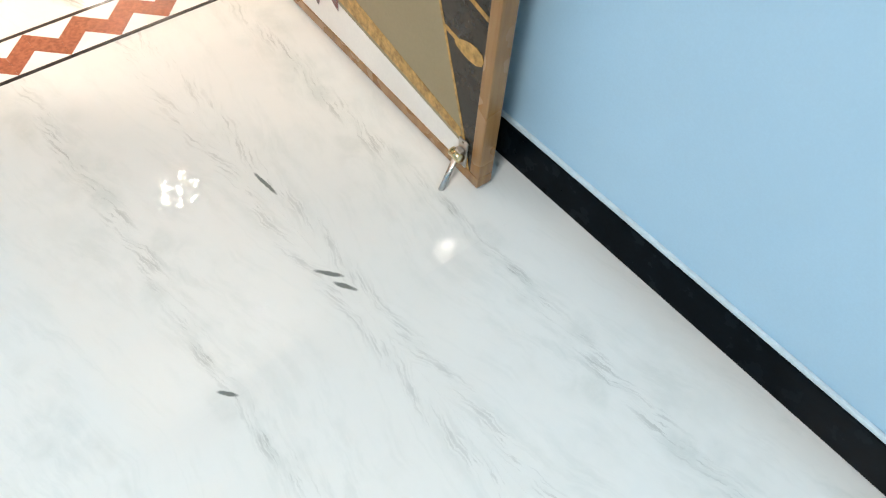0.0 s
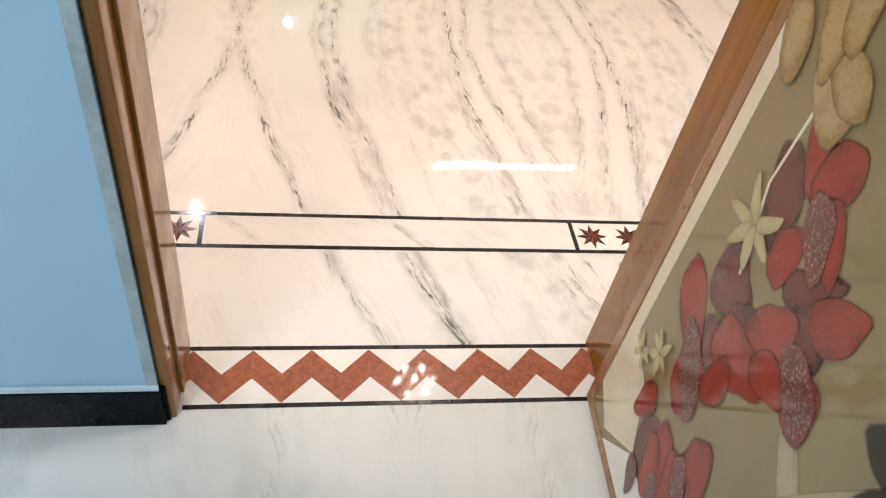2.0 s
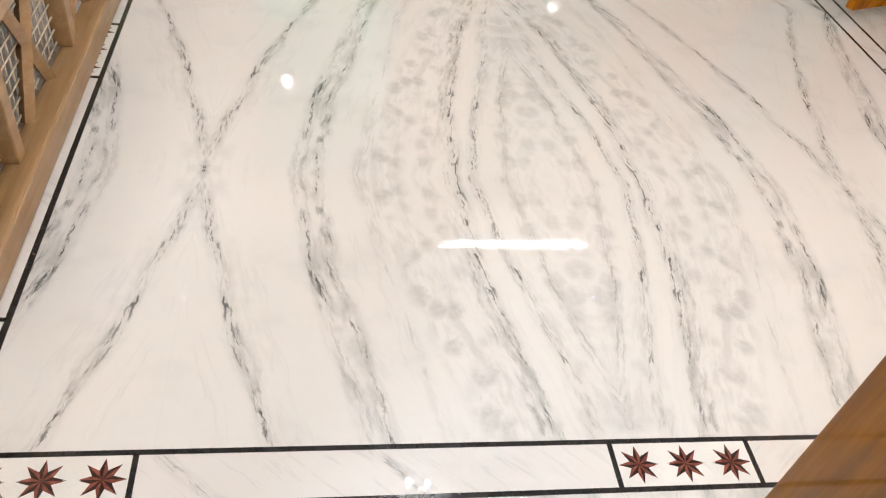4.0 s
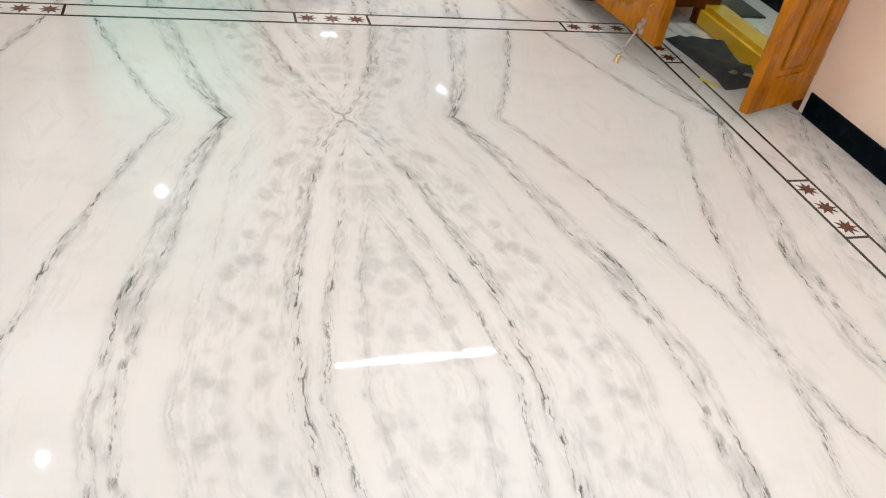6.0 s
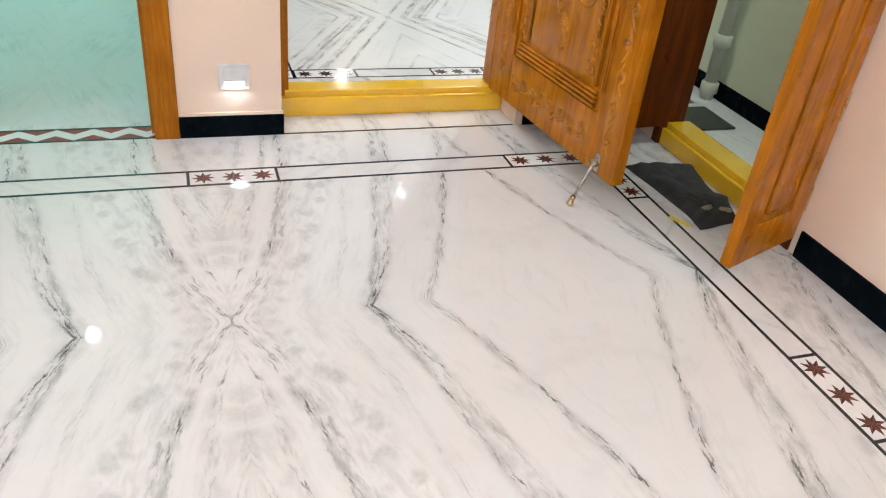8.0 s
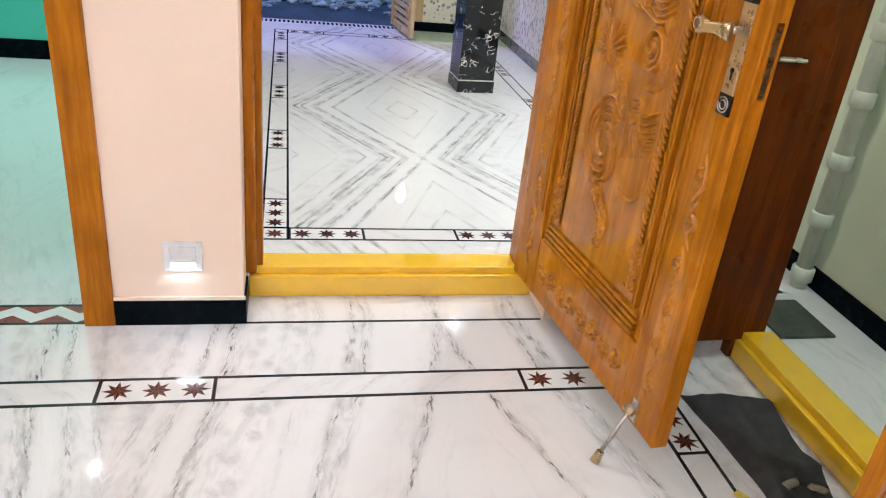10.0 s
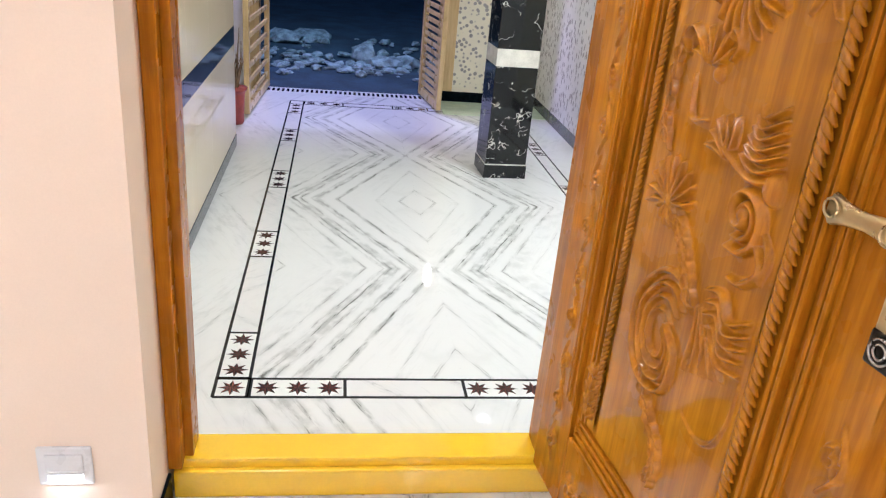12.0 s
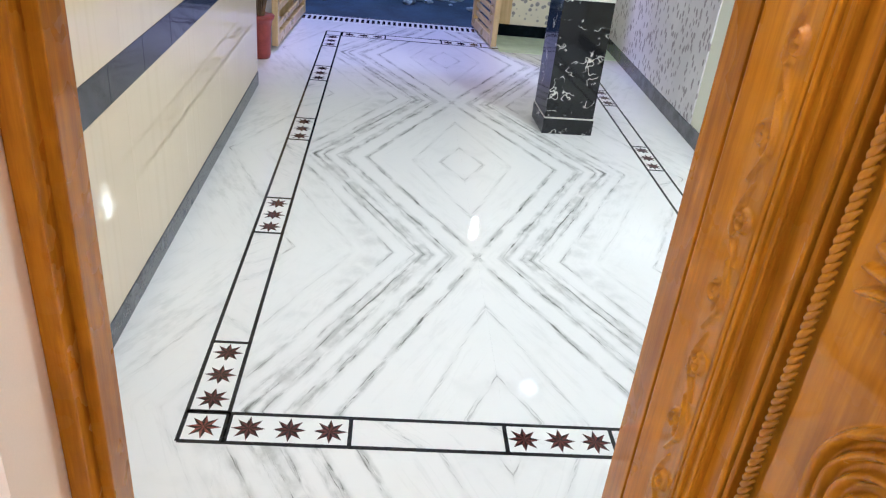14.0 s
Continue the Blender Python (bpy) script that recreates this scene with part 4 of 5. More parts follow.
    def mesh(self, name, base, parent, ripple=0.0):
        nx, nz = len(self.x), len(self.z)
        soft = self.h.copy()
        soft[1:-1, 1:-1] = (self.h[1:-1, 1:-1] * 8 + self.h[:-2, 1:-1] + self.h[2:, 1:-1] + self.h[1:-1, :-2] + self.h[1:-1, 2:]) / 12
        gx, gz = np.meshgrid(self.x, self.z)
        wave = ripple * (np.sin(gx * 31 + 2.0 * np.sin(gz * 13)) + np.sin(gz * 24 + 1.5 * np.sin(gx * 19 + 1)))
        co = np.stack((gx, base - soft - wave, gz), -1).reshape(-1, 3)
        i = np.arange(nx * nz).reshape(nz, nx)
        quads = np.stack((i[:-1, :-1], i[:-1, 1:], i[1:, 1:], i[1:, :-1]), -1).reshape(-1, 4)
        me = bpy.data.meshes.new(name)
        me.from_pydata(co.tolist(), [], quads.tolist())
        me.materials.append(TEAK_CARVED)
        me.polygons.foreach_set("use_smooth", np.ones(len(quads), bool))
        ob = new(name, me)
        ob.parent = parent
        return ob


def flower_scrolls(c, dz):
    """One drop of the panel's carving: crest, ribbed fan, palmette, stem, coil, shell and a hooked frond with its tail."""
    q = lambda *pts: [(x, z + dz) for x, z in pts]
    # crest
    c.fan(0.455, 1.150 + dz, 0.065, 25, 155, 6, 0.0085, 0.011)
    c.stroke(q((0.44, 1.16), (0.39, 1.205), (0.362, 1.185), (0.378, 1.160)), 0.010, 0.013)
    c.stroke(q((0.47, 1.16), (0.51, 1.215), (0.535, 1.195), (0.515, 1.170)), 0.010, 0.013)
    c.boss(0.482, 1.142 + dz, 0.014, 0.012)
    c.stroke(q((0.345, 1.20), (0.342, 1.11), (0.338, 1.05), (0.375, 0.985)), 0.0075, 0.010)
    c.leaves(q((0.345, 1.17), (0.342, 1.11), (0.340, 1.05), (0.36, 1.0)), 0.030, 0.006, 0.010)
    c.stroke(q((0.412, 1.13), (0.43, 1.06), (0.475, 1.065)), 0.007, 0.009)
    # ribbed fan and the plume beside it
    for k in range(6):
        z = 1.030 + 0.0165 * k
        c.stroke(q((0.592 + 0.006 * k, z + 0.010), (0.640, z - 0.004), (0.700 - 0.004 * k, z + 0.018)), 0.0075, 0.011)
    c.stroke(q((0.515, 1.075), (0.545, 1.045), (0.585, 1.025), (0.640, 1.012), (0.688, 1.022)), 0.014, 0.013)
    c.fan(0.560, 1.020 + dz, 0.070, 75, 165, 5, 0.009, 0.012)
    c.boss(0.692, 1.012 + dz, 0.026, 0.014)
    # palmette
    c.fan(0.416, 0.900 + dz, 0.082, 10, 190, 10, 0.0105, 0.012, 0.10)
    c.fan(0.416, 0.900 + dz, 0.045, 200, 345, 6, 0.009, 0.010)
    c.boss(0.416, 0.902 + dz, 0.015, 0.013)
    # stem with leaflets
    stem = q((0.435, 0.895), (0.470, 0.872), (0.497, 0.845), (0.522, 0.808), (0.550, 0.762))
    c.stroke(stem, 0.009, 0.012)
    c.leaves(stem, 0.036, 0.0075, 0.011)
    # coil
    c.coil(0.641, 0.955 + dz, 0.062, 250, 1.25, 0.0125, 0.014)
    c.coil(0.641, 0.955 + dz, 0.040, 250, 0.9, 0.010, 0.011)
    c.boss(0.641, 0.955 + dz, 0.016, 0.015)
    c.stroke(q((0.690, 0.925), (0.715, 0.890), (0.680, 0.855), (0.640, 0.850)), 0.013, 0.013)
    c.stroke(q((0.700, 0.945), (0.722, 0.915), (0.715, 0.870)), 0.008, 0.009)
    # shell
    for k in range(5):
        c.stroke(q((0.590 + 0.006 * k, 0.805 - 0.020 * k), (0.640, 0.818 - 0.021 * k), (0.672, 0.783 - 0.020 * k), (0.722, 0.806 - 0.024 * k)), 0.0095, 0.013 - 0.001 * k)
    # hooked frond, its strands nested in one another
    hook = ((0.552, 0.752), (0.505, 0.788), (0.440, 0.772), (0.382, 0.700), (0.392, 0.600), (0.450, 0.545), (0.525, 0.562), (0.540, 0.640), (0.490, 0.685))
    for f, r, h in ((1.0, 0.0125, 0.013), (0.80, 0.0105, 0.011), (0.60, 0.010, 0.010), (0.40, 0.009, 0.009)):
        c.stroke([(0.470 + (x - 0.470) * f, 0.655 + (z - 0.655) * f + dz) for x, z in hook], r, h)
    tail = q((0.440, 0.575), (0.470, 0.520), (0.510, 0.480), (0.548, 0.455), (0.560, 0.410), (0.548, 0.370))
    c.stroke(tail, 0.013, 0.012)
    c.leaves(tail, 0.034, 0.008, 0.011)
    # drooping fronds and the scalloped edge
    for k in range(5):
        c.stroke(q((0.575 + 0.008 * k, 0.765), (0.585 + 0.018 * k, 0.710), (0.575 + 0.028 * k, 0.640 + 0.010 * k)), 0.0085, 0.010)
    c.stroke(q((0.728, 0.700), (0.724, 0.620), (0.700, 0.565), (0.655, 0.545), (0.600, 0.560)), 0.006, 0.005)


panel = Relief(0.306, 0.742, 0.300, 1.710)
flower_scrolls(panel, 0.0)
flower_scrolls(panel, 0.92)
panel.fan(0.52, 1.30, 0.10, 200, 340, 9, 0.010, 0.011)
for k in range(4):
    panel.stroke([(0.34 + 0.11 * k, 1.26), (0.37 + 0.11 * k, 1.30), (0.40 + 0.11 * k, 1.26)], 0.009, 0.010)
panel.mesh("carved_panel", -0.0005, main, 0.0004)


def vine(x, half, z0, z1, pitch=0.115):
    """A running vine up a stile: an S line with small ringed coils in its bends."""
    r = Relief(x - half, x + half, z0, z1, 0.0022)
    k, z = 0, z0 + 0.03
    while z < z1 - pitch:
        s = 1 if k % 2 else -1
        r.stroke([(x - s * half * 0.45, z), (x + s * half * 0.45, z + pitch * 0.5), (x - s * half * 0.1, z + pitch)], 0.006, 0.006)
        r.coil(x - s * half * 0.15, z + pitch * 0.55, half * 0.55, 90, 1.1, 0.0058, 0.0075, s)
        r.leaves([(x + s * half * 0.3, z + pitch * 0.3), (x, z + pitch * 0.75)], 0.022, 0.005, 0.006)
        z += pitch
        k += 1
    return r


vine(0.098, 0.032, 0.06, 1.76).mesh("carved_vine", -0.0065, main)
vine(0.962, 0.036, 0.06, 0.885).mesh("carved_vine", -0.0065, main)
vine(0.962, 0.036, 1.20, 1.76).mesh("carved_vine", -0.0065, main)
rail = Relief(0.20, 0.85, 0.055, 0.165, 0.0024)
for k in range(8):
    x, s = 0.245 + 0.078 * k, 1 if k % 2 else -1
    rail.coil(x, 0.110 + 0.012 * s, 0.030, 0, 1.2, 0.0065, 0.008, s)
    rail.leaves([(x - 0.03, 0.110 - 0.02 * s), (x + 0.03, 0.110)], 0.026, 0.006, 0.007)
rail.mesh("carved_rail", -0.0060, main)
# small fan motifs where the ropes meet the reeds
for x in (0.262, 0.768):
    knot = Relief(x - 0.035, x + 0.035, 0.305, 0.47, 0.0024)
    for k in range(4):
        knot.fan(x, 0.325 + 0.035 * k, 0.032, 30, 150, 4, 0.007, 0.009)
    knot.mesh("carved_knot", -0.0060 if x < 0.5 else 0.0, main)

# lever handle: plate with two dark roundel ends, keyhole and lever
handle = empty("lever_handle", MAIN @ pose(0.940, -0.006, 1.040), "brass lever handle on a plate with dark roundels", "door handle")
part("plate", box(-0.021, 0.021, -0.006, 0.0, -0.098, 0.098, 0.003), BRASS, handle)
for z in (-0.120, 0.120):
    part("end_cap", box(-0.023, 0.023, -0.008, 0.0, z - 0.024, z + 0.024, 0.004), DARK_BRASS, handle)
    bm = bmesh.new()
    for r in (0.017, 0.010):
        add_tube(bm, [(r * math.cos(a), -0.009, z + r * math.sin(a)) for a in [2 * math.pi * k / 20 for k in range(21)]], 0.0018, 6)
    part("roundel", bm, STEEL, handle, smooth=True)
bm = bmesh.new()
add_tube(bm, [(0, -0.0075, -0.045), (0, -0.0055, -0.045)], 0.006, 12)
add_box(bm, -0.0025, 0.0025, -0.0075, -0.0055, -0.066, -0.046)
part("keyhole", bm, DARK_BRASS, handle)
part("spindle", add_tube(bmesh.new(), [(0, -0.004, 0.040), (0, -0.046, 0.040)], 0.009, 12), STEEL, handle, smooth=True)
bm = bmesh.new()
add_tube(bm, [(0.014, -0.048, 0.038), (-0.006, -0.050, 0.038), (-0.04, -0.050, 0.036), (-0.075, -0.049, 0.034), (-0.096, -0.048, 0.033)], 0.021, 12, lambda t: 0.55 + 0.5 * abs(2 * t - 1) ** 1.5)
for v in bm.verts:
    v.co.y = -0.049 + (v.co.y + 0.049) * 0.45
lever = part("lever", bm, BRASS, handle, smooth=True)
for cx in (0.004, -0.090):
    bm = add_tube(bmesh.new(), [(cx + 0.012 * math.cos(a), -0.059, 0.036 + 0.012 * math.sin(a)) for a in [2 * math.pi * k / 16 for k in range(17)]], 0.002, 6)
    part("lever_roundel", bm, BRASS, lever, smooth=True)
part("lock_strike", box(-0.008, 0.008, -0.001, 0.001, -0.08, 0.08), STEEL, tagged(empty("mortise_lock", MAIN @ pose(MW * 0.963 + 0.0012, 0.022, 1.03, 0, 0, 90), "steel mortise lock edge plate in the door", "lock"), kind=""))
door_stopper("door_stopper", MAIN @ pose(0.90, -0.006, -0.118), 0, "brass door stopper on the carved main door")

# ---- side doorway and its two narrow leaves ----
bm = box(2.832, 2.955, 3.540, 3.5845, 0.0, 2.14, 0.004)
add_box(bm, 2.832, 2.955, 2.6205, 2.662, 0.0, 2.14, 0.004)
add_box(bm, 2.832, 2.955, 2.662, 3.540, 2.09, 2.1395, 0.004)
structure("door_4_frame", bm, TEAK_SHADED, "red-brown wooden frame of the side doorway, darkened for shade", "door frame")


def narrow_leaf(name, place, mat, label, width=0.475):
    root = empty(name, place, label, "door", kind="structure")
    part("leaf_body", box(0, width, 0.005, 0.036, 0, 1.98, 0.003), mat, root)
    for x0, x1, z0, z1 in ((0, 0.10, 0, 1.98), (width - 0.10, width, 0, 1.98), (0.10, width - 0.10, 0, 0.14), (0.10, width - 0.10, 0.92, 1.04), (0.10, width - 0.10, 1.84, 1.98)):
        part("rail" if z1 - z0 < 1 else "stile", box(x0, x1, -0.004, 0.007, z0, z1, 0.003), mat, root)
    for z0, z1 in ((0.17, 0.89), (1.07, 1.81)):
        part("panel", box(0.125, width - 0.125, -0.001, 0.007, z0, z1, 0.010), mat, root)
    return root


ang = math.atan2(2.475 - 2.612, 2.456 - 2.828)
near = narrow_leaf("door_4", pose(2.828, 2.612, 0.062, 0, 0, math.degrees(ang)) @ Matrix.Diagonal((1, -1, 1, 1)), TEAK, "open narrow polished teak door leaf of the side doorway", 0.40)
for z in (0.16, 0.50, 1.1, 1.7):
    part("hinge", add_tube(bmesh.new(), [(-0.006, 0.0, z - 0.05), (-0.006, 0.0, z + 0.05)], 0.006, 8), BRASS, near, "brass hinge")
far = narrow_leaf("door_5", pose(2.835, 3.528, 0.105, 0, 0, 182), TEAK_SHADED, "open red-brown door leaf, darkened for shade, standing against the carved door", 0.45)
part("latch", add_tube(bmesh.new(), [(0.09, 0.050, 0.95), (0.18, 0.050, 0.95)], 0.006, 8), STEEL, far, "steel tower bolt")
part("latch_plate", box(0.10, 0.17, 0.036, 0.046, 0.943, 0.957, 0.002), STEEL, far)

# cloth mat in front of the side threshold
def cloth(name, corners, label, mat, n=28, thick=0.012, rough=0.008):
    bm = bmesh.new()
    rows = []
    for i in range(n + 1):
        row = []
        for j in range(n + 1):
            s, t = i / n, j / n
            p = (Vector(corners[0]).lerp(Vector(corners[1]), s)).lerp(Vector(corners[3]).lerp(Vector(corners[2]), s), t)
            edge = min(s, 1 - s, t, 1 - t)
            w = noise.noise(Vector((p.x * 9, p.y * 9, 3.0))) + 0.5 * noise.noise(Vector((p.x * 24, p.y * 24, 1.0)))
            p.x += 0.026 * noise.noise(Vector((p.x * 6, p.y * 6, 7.0)))
            p.y += 0.026 * noise.noise(Vector((p.x * 6, p.y * 6, 9.0)))
            z = thick + rough * (w + 0.6) + (0.010 * max(0.0, math.sin((t - 0.70) * 38)) if t > 0.70 else 0.0)
            row.append(bm.verts.new((p.x, p.y, max(0.003, z * min(1.0, edge * 14 + 0.15)))))
        rows.append(row)
    for a, b in zip(rows, rows[1:]):
        for j in range(n):
            bm.faces.new((a[j], b[j], b[j + 1], a[j + 1]))
    rim = [e for e in bm.edges if e.is_boundary]
    down = bmesh.ops.extrude_edge_only(bm, edges=rim)["geom"]
    for v in down:
        if isinstance(v, bmesh.types.BMVert):
            v.co.z = 0.0015
    return tagged(part(name, bm, mat, smooth=True), label, "door mat")


CLOTH = plain("charcoal_cloth", (0.035, 0.036, 0.034), 0.9, vary=0.5, scale=22.0, bump=0.6, grain=400)
rag = cloth("floor_cloth", [(2.565, 3.335), (2.832, 3.285), (2.785, 2.825), (2.575, 2.80)], "crumpled charcoal cloth mat beside the yellow threshold", CLOTH, thick=0.024, rough=0.020)
PATCH = plain("faded_beige_cloth", (0.26, 0.23, 0.17), 0.9, vary=0.3, scale=40.0, bump=0.4)
for px, py, turn, long in ((2.655, 2.885, 35, 0.075), (2.725, 2.862, -10, 0.055)):
    bm = add_tube(bmesh.new(), [(-long / 2, 0, 0), (-long / 4, 0.006, 0.004), (long / 4, -0.004, 0.004), (long / 2, 0, 0)], 0.016, 8, lambda t: 0.4 + 0.6 * math.sin(math.pi * t))
    for v in bm.verts:
        v.co.z *= 0.5
    fold = part("faded_fold", bm, PATCH, rag, "faded beige fold", smooth=True)
    fold.matrix_world = pose(px, py, 0.040, 0, 0, turn)
SCRAP = plain("yellow_scrap_paper", (0.70, 0.60, 0.10), 0.6, vary=0.2, scale=50.0)
tagged(part("paper_scrap", add_plate(bmesh.new(), [(2.50, 2.90), (2.525, 2.915), (2.565, 2.84), (2.548, 2.822)], 0.0018, 0.005), SCRAP), "small yellow paper scrap beside the cloth mat", "paper scrap")
GREEN_MAT = plain("dark_green_stone", (0.045, 0.055, 0.045), 0.35, vary=0.5, scale=18.0, bump=0.1)
tagged(part("stone_slab", box(3.112, 3.345, 3.640, 3.91, 0.0005, 0.012, 0.004), GREEN_MAT), "dark green stone slab lying on the passage floor", "stone slab")
# pipe in the passage corner
pipe = empty("drain_pipe", pose(3.445, 4.04, 0), "pale painted drain pipe with socket joints", "pipe")
PIPE_PAINT = plain("pale_pipe_paint", (0.55, 0.57, 0.46), 0.45, vary=0.12, scale=8)
part("pipe", add_tube(bmesh.new(), [(0, 0, 0), (0, 0, CEIL)], 0.034, 16), PIPE_PAINT, pipe, smooth=True)
for k in range(11):
    z = 0.06 + 0.25 * k
    part("socket", add_tube(bmesh.new(), [(0, 0, z - 0.03), (0, 0, z - 0.024), (0, 0, z + 0.03), (0, 0, z + 0.036)], 0.046, 16, lambda t: 0.8 if t in (0.0, 1.0) else 1.0), PIPE_PAINT, pipe, smooth=True)

# foot light on the pier
foot = empty("foot_light", pose(0.987, 3.8055, 0.255), "white square foot light switched on, set in the peach pier", "wall light")
part("plate", box(-0.060, 0.060, -0.010, 0.0, -0.052, 0.052, 0.004), PLASTIC, foot)
part("hood", add_box(box(-0.042, 0.042, -0.016, -0.009, -0.012, 0.036, 0.004), -0.040, 0.040, -0.020, -0.009, -0.016, -0.008, 0.002), PLASTIC, foot)
part("lens", box(-0.038, 0.038, -0.0125, -0.0095, -0.040, -0.018, 0.001), glow("foot_light_glow", (1.0, 0.95, 0.88), 4.0), foot, "glowing lens")
area_lamp("lamp_foot", (0.987, 3.784, 0.223), 0.07, 0.012, 0.13, (1.0, 0.95, 0.88), rx=-20)

# ---- ceiling lights and tubes ----
# the west and east hall fixtures are made up to hold the added fill
for key, (lx, ly, lr, watts, colour) in LAMPS.items():
    fx = empty("ceiling_light", pose(lx, ly, CEIL), "round white recessed ceiling light, switched on; two in the hall added unseen", "ceiling light", "ceiling lights")
    r = lr + 0.006
    bm = bmesh.new()
    ring = [(r * math.cos(2 * math.pi * k / 28), r * math.sin(2 * math.pi * k / 28), -0.018) for k in range(29)]
    add_tube(bm, ring, 0.014, 8)
    part("rim", bm, PLASTIC, fx, smooth=True)
    part("diffuser", add_tube(bmesh.new(), [(0, 0, -0.03), (0, 0, -0.004)], r, 28), glow("diffuser_" + key, colour, 3.0), fx, "glowing diffuser")


def tube_light(x, y, z, label, strength=9.0, turn=0.0):
    root = empty("tube_light", pose(x, y, z, 0, 0, turn), label, "tube light", "wall tubes")
    part("batten", box(-0.62, 0.62, 0.0, 0.045, -0.025, 0.025, 0.004), PLASTIC, root)
    part("tube", add_tube(bmesh.new(), [(-0.585, -0.018, 0), (0.585, -0.018, 0)], 0.006, 12), glow("tube_glow", WARM, strength), root, "glowing tube")
    for sx in (-0.6, 0.6):
        part("holder", box(sx - 0.015, sx + 0.015, -0.034, 0.002, -0.02, 0.02, 0.003), PLASTIC, root)
    return root


tube_light(1.72, 3.7605, 2.58, "lit tube light on the wall over the main doorway", 85.0)
# the next tube is added out of view as the hall's main fill light
tube_light(0.95, 0.068, 2.52, "unseen tube light added over the bedroom doorway to brighten the hall", 385.0, 180.0)
tube_light(0.0, -0.2035, 2.40, "dimly lit tube light over the bedroom doorway", 1.5)

# hanging hall lamp: stem, arms and small glowing bulbs round it
hall_lamp = empty("chandelier", pose(0.82, 1.74, CEIL), "small brass chandelier with glowing bulbs, hanging from the ceiling", "chandelier")
part("canopy", add_tube(bmesh.new(), [(0, 0, 0), (0, 0, -0.015), (0, 0, -0.03)], 0.055, 20, lambda t: 1.0 - 0.4 * t), BRASS, hall_lamp, smooth=True)
part("stem", add_tube(bmesh.new(), [(0, 0, -0.03), (0, 0, -0.16)], 0.007, 10), BRASS, hall_lamp, smooth=True)
BULB = glow("bulb_glow", WARM, 85.0)
for k in range(7):
    a = 2 * math.pi * k / 6
    rad = 0.11 if k < 6 else 0.0
    bx, by = rad * math.cos(a), rad * math.sin(a)
    if rad:
        part("arm", add_tube(bmesh.new(), [(0, 0, -0.14), (bx * 0.5, by * 0.5, -0.165), (bx, by, -0.14)], 0.005, 8), BRASS, hall_lamp, smooth=True)
    bm = bmesh.new()
    bmesh.ops.create_uvsphere(bm, u_segments=12, v_segments=8, radius=0.017)
    for v in bm.verts:
        v.co += Vector((bx, by, -0.160 if rad else -0.182))
    part("bulb", bm, BULB, hall_lamp, "glowing round bulb", smooth=True)

# ---- wooden seat against the hall's west wall ----
seat = empty("wooden_settee", pose(0.012, -0.045, 0), "pale wooden settee with cane lattice sides", "settee")
part("bottom_rail", box(-0.575, -0.497, 0.66, 2.35, 0.0, 0.085, 0.008), PALE_WOOD, seat)
part("top_rail", box(-0.60, -0.52, 0.66, 2.35, 0.42, 0.48, 0.008), PALE_WOOD, seat)
for y in (0.66, 1.22, 1.78, 2.30):
    part("post", box(-0.59, -0.535, y, y + 0.05, 0.085, 0.42, 0.006), PALE_WOOD, seat)
for y0, y1 in ((1.00, 1.22), (1.40, 1.62), (1.62, 1.40), (1.86, 2.08), (2.08, 1.86)):
    part("brace", add_tube(bmesh.new(), [(-0.565, y0, 0.08), (-0.565, y1, 0.43)], 0.020, 4), PALE_WOOD, seat)
part("seat_board", box(-0.94, -0.52, 0.66, 2.35, 0.48, 0.51, 0.008), PALE_WOOD, seat)
CANE = plain("cream_cane", (0.74, 0.66, 0.52), 0.6, vary=0.15, scale=30)
bm = bmesh.new()
for k in range(42):
    y = 0.70 + 0.039 * k
    add_tube(bm, [(-0.585, y, 0.08), (-0.583, y, 0.43)], 0.0032, 5)
for k in range(9):
    add_tube(bm, [(-0.579, 0.68, 0.10 + 0.039 * k), (-0.579, 2.33, 0.10 + 0.039 * k)], 0.0032, 5)
tagged(part("cane_lattice", bm, CANE, seat, "woven cream cane lattice"), kind="stuff")
# dark board added behind the lattice, standing in for shade under the seat
SHADE = plain("under_seat_shade", (0.06, 0.035, 0.02), 0.8, vary=0.4)
part("shade_board", box(-0.94, -0.90, 0.66, 2.35, 0.0, 0.48, 0.004), SHADE, seat)

# ---- porch ----
structure("wall_porch_west", box(0.80, 0.930, WALL_Y1, 7.322, 0, CEIL), WHITE_PAINT, "tiled porch wall with a dark band")
west = bpy.data.objects["wall_porch_west"]
BAND = marble("blue_black_band", 0.0, 9.0, 4.2, 0.31, 0.6, (0.028, 0.030, 0.042), (0.14, 0.15, 0.20), (0.3, 0.3, 0.34), [(0.5, 0.6, 0.0, 0.2)], dens=0.4, rough=0.06, grey=0.5, seed=8.8)
ys = [WALL_Y1] + [4.55 + 0.60 * k for k in range(5)] + [7.322]
for y0, y1 in zip(ys, ys[1:]):
    for z0, z1 in ((0.077, 0.654), (0.766, 1.366), (1.366, 1.966), (1.966, 2.566)):
        part("wall_tile", box(0.930, 0.939, y0 + 0.0002, y1 - 0.0002, z0 + 0.0003, z1 - 0.0003, 0.0003), TILE_CREAM, west)
y = WALL_Y1
while y < 7.3:
    part("band_tile", box(0.930, 0.9395, y + 0.001, min(y + 0.31, 7.322) - 0.001, 0.655, 0.765, 0.0008), BAND, west)
    y += 0.31
skirting("baseboard_porch_west", 0.930, 0.943, WALL_Y1, 7.322, GREY_SKIRT, 0.076)
structure("wall_porch_far_west", box(0.60, 0.80, 7.34, 9.18, 0, CEIL), WHITE_PAINT, "cream painted porch recess wall")

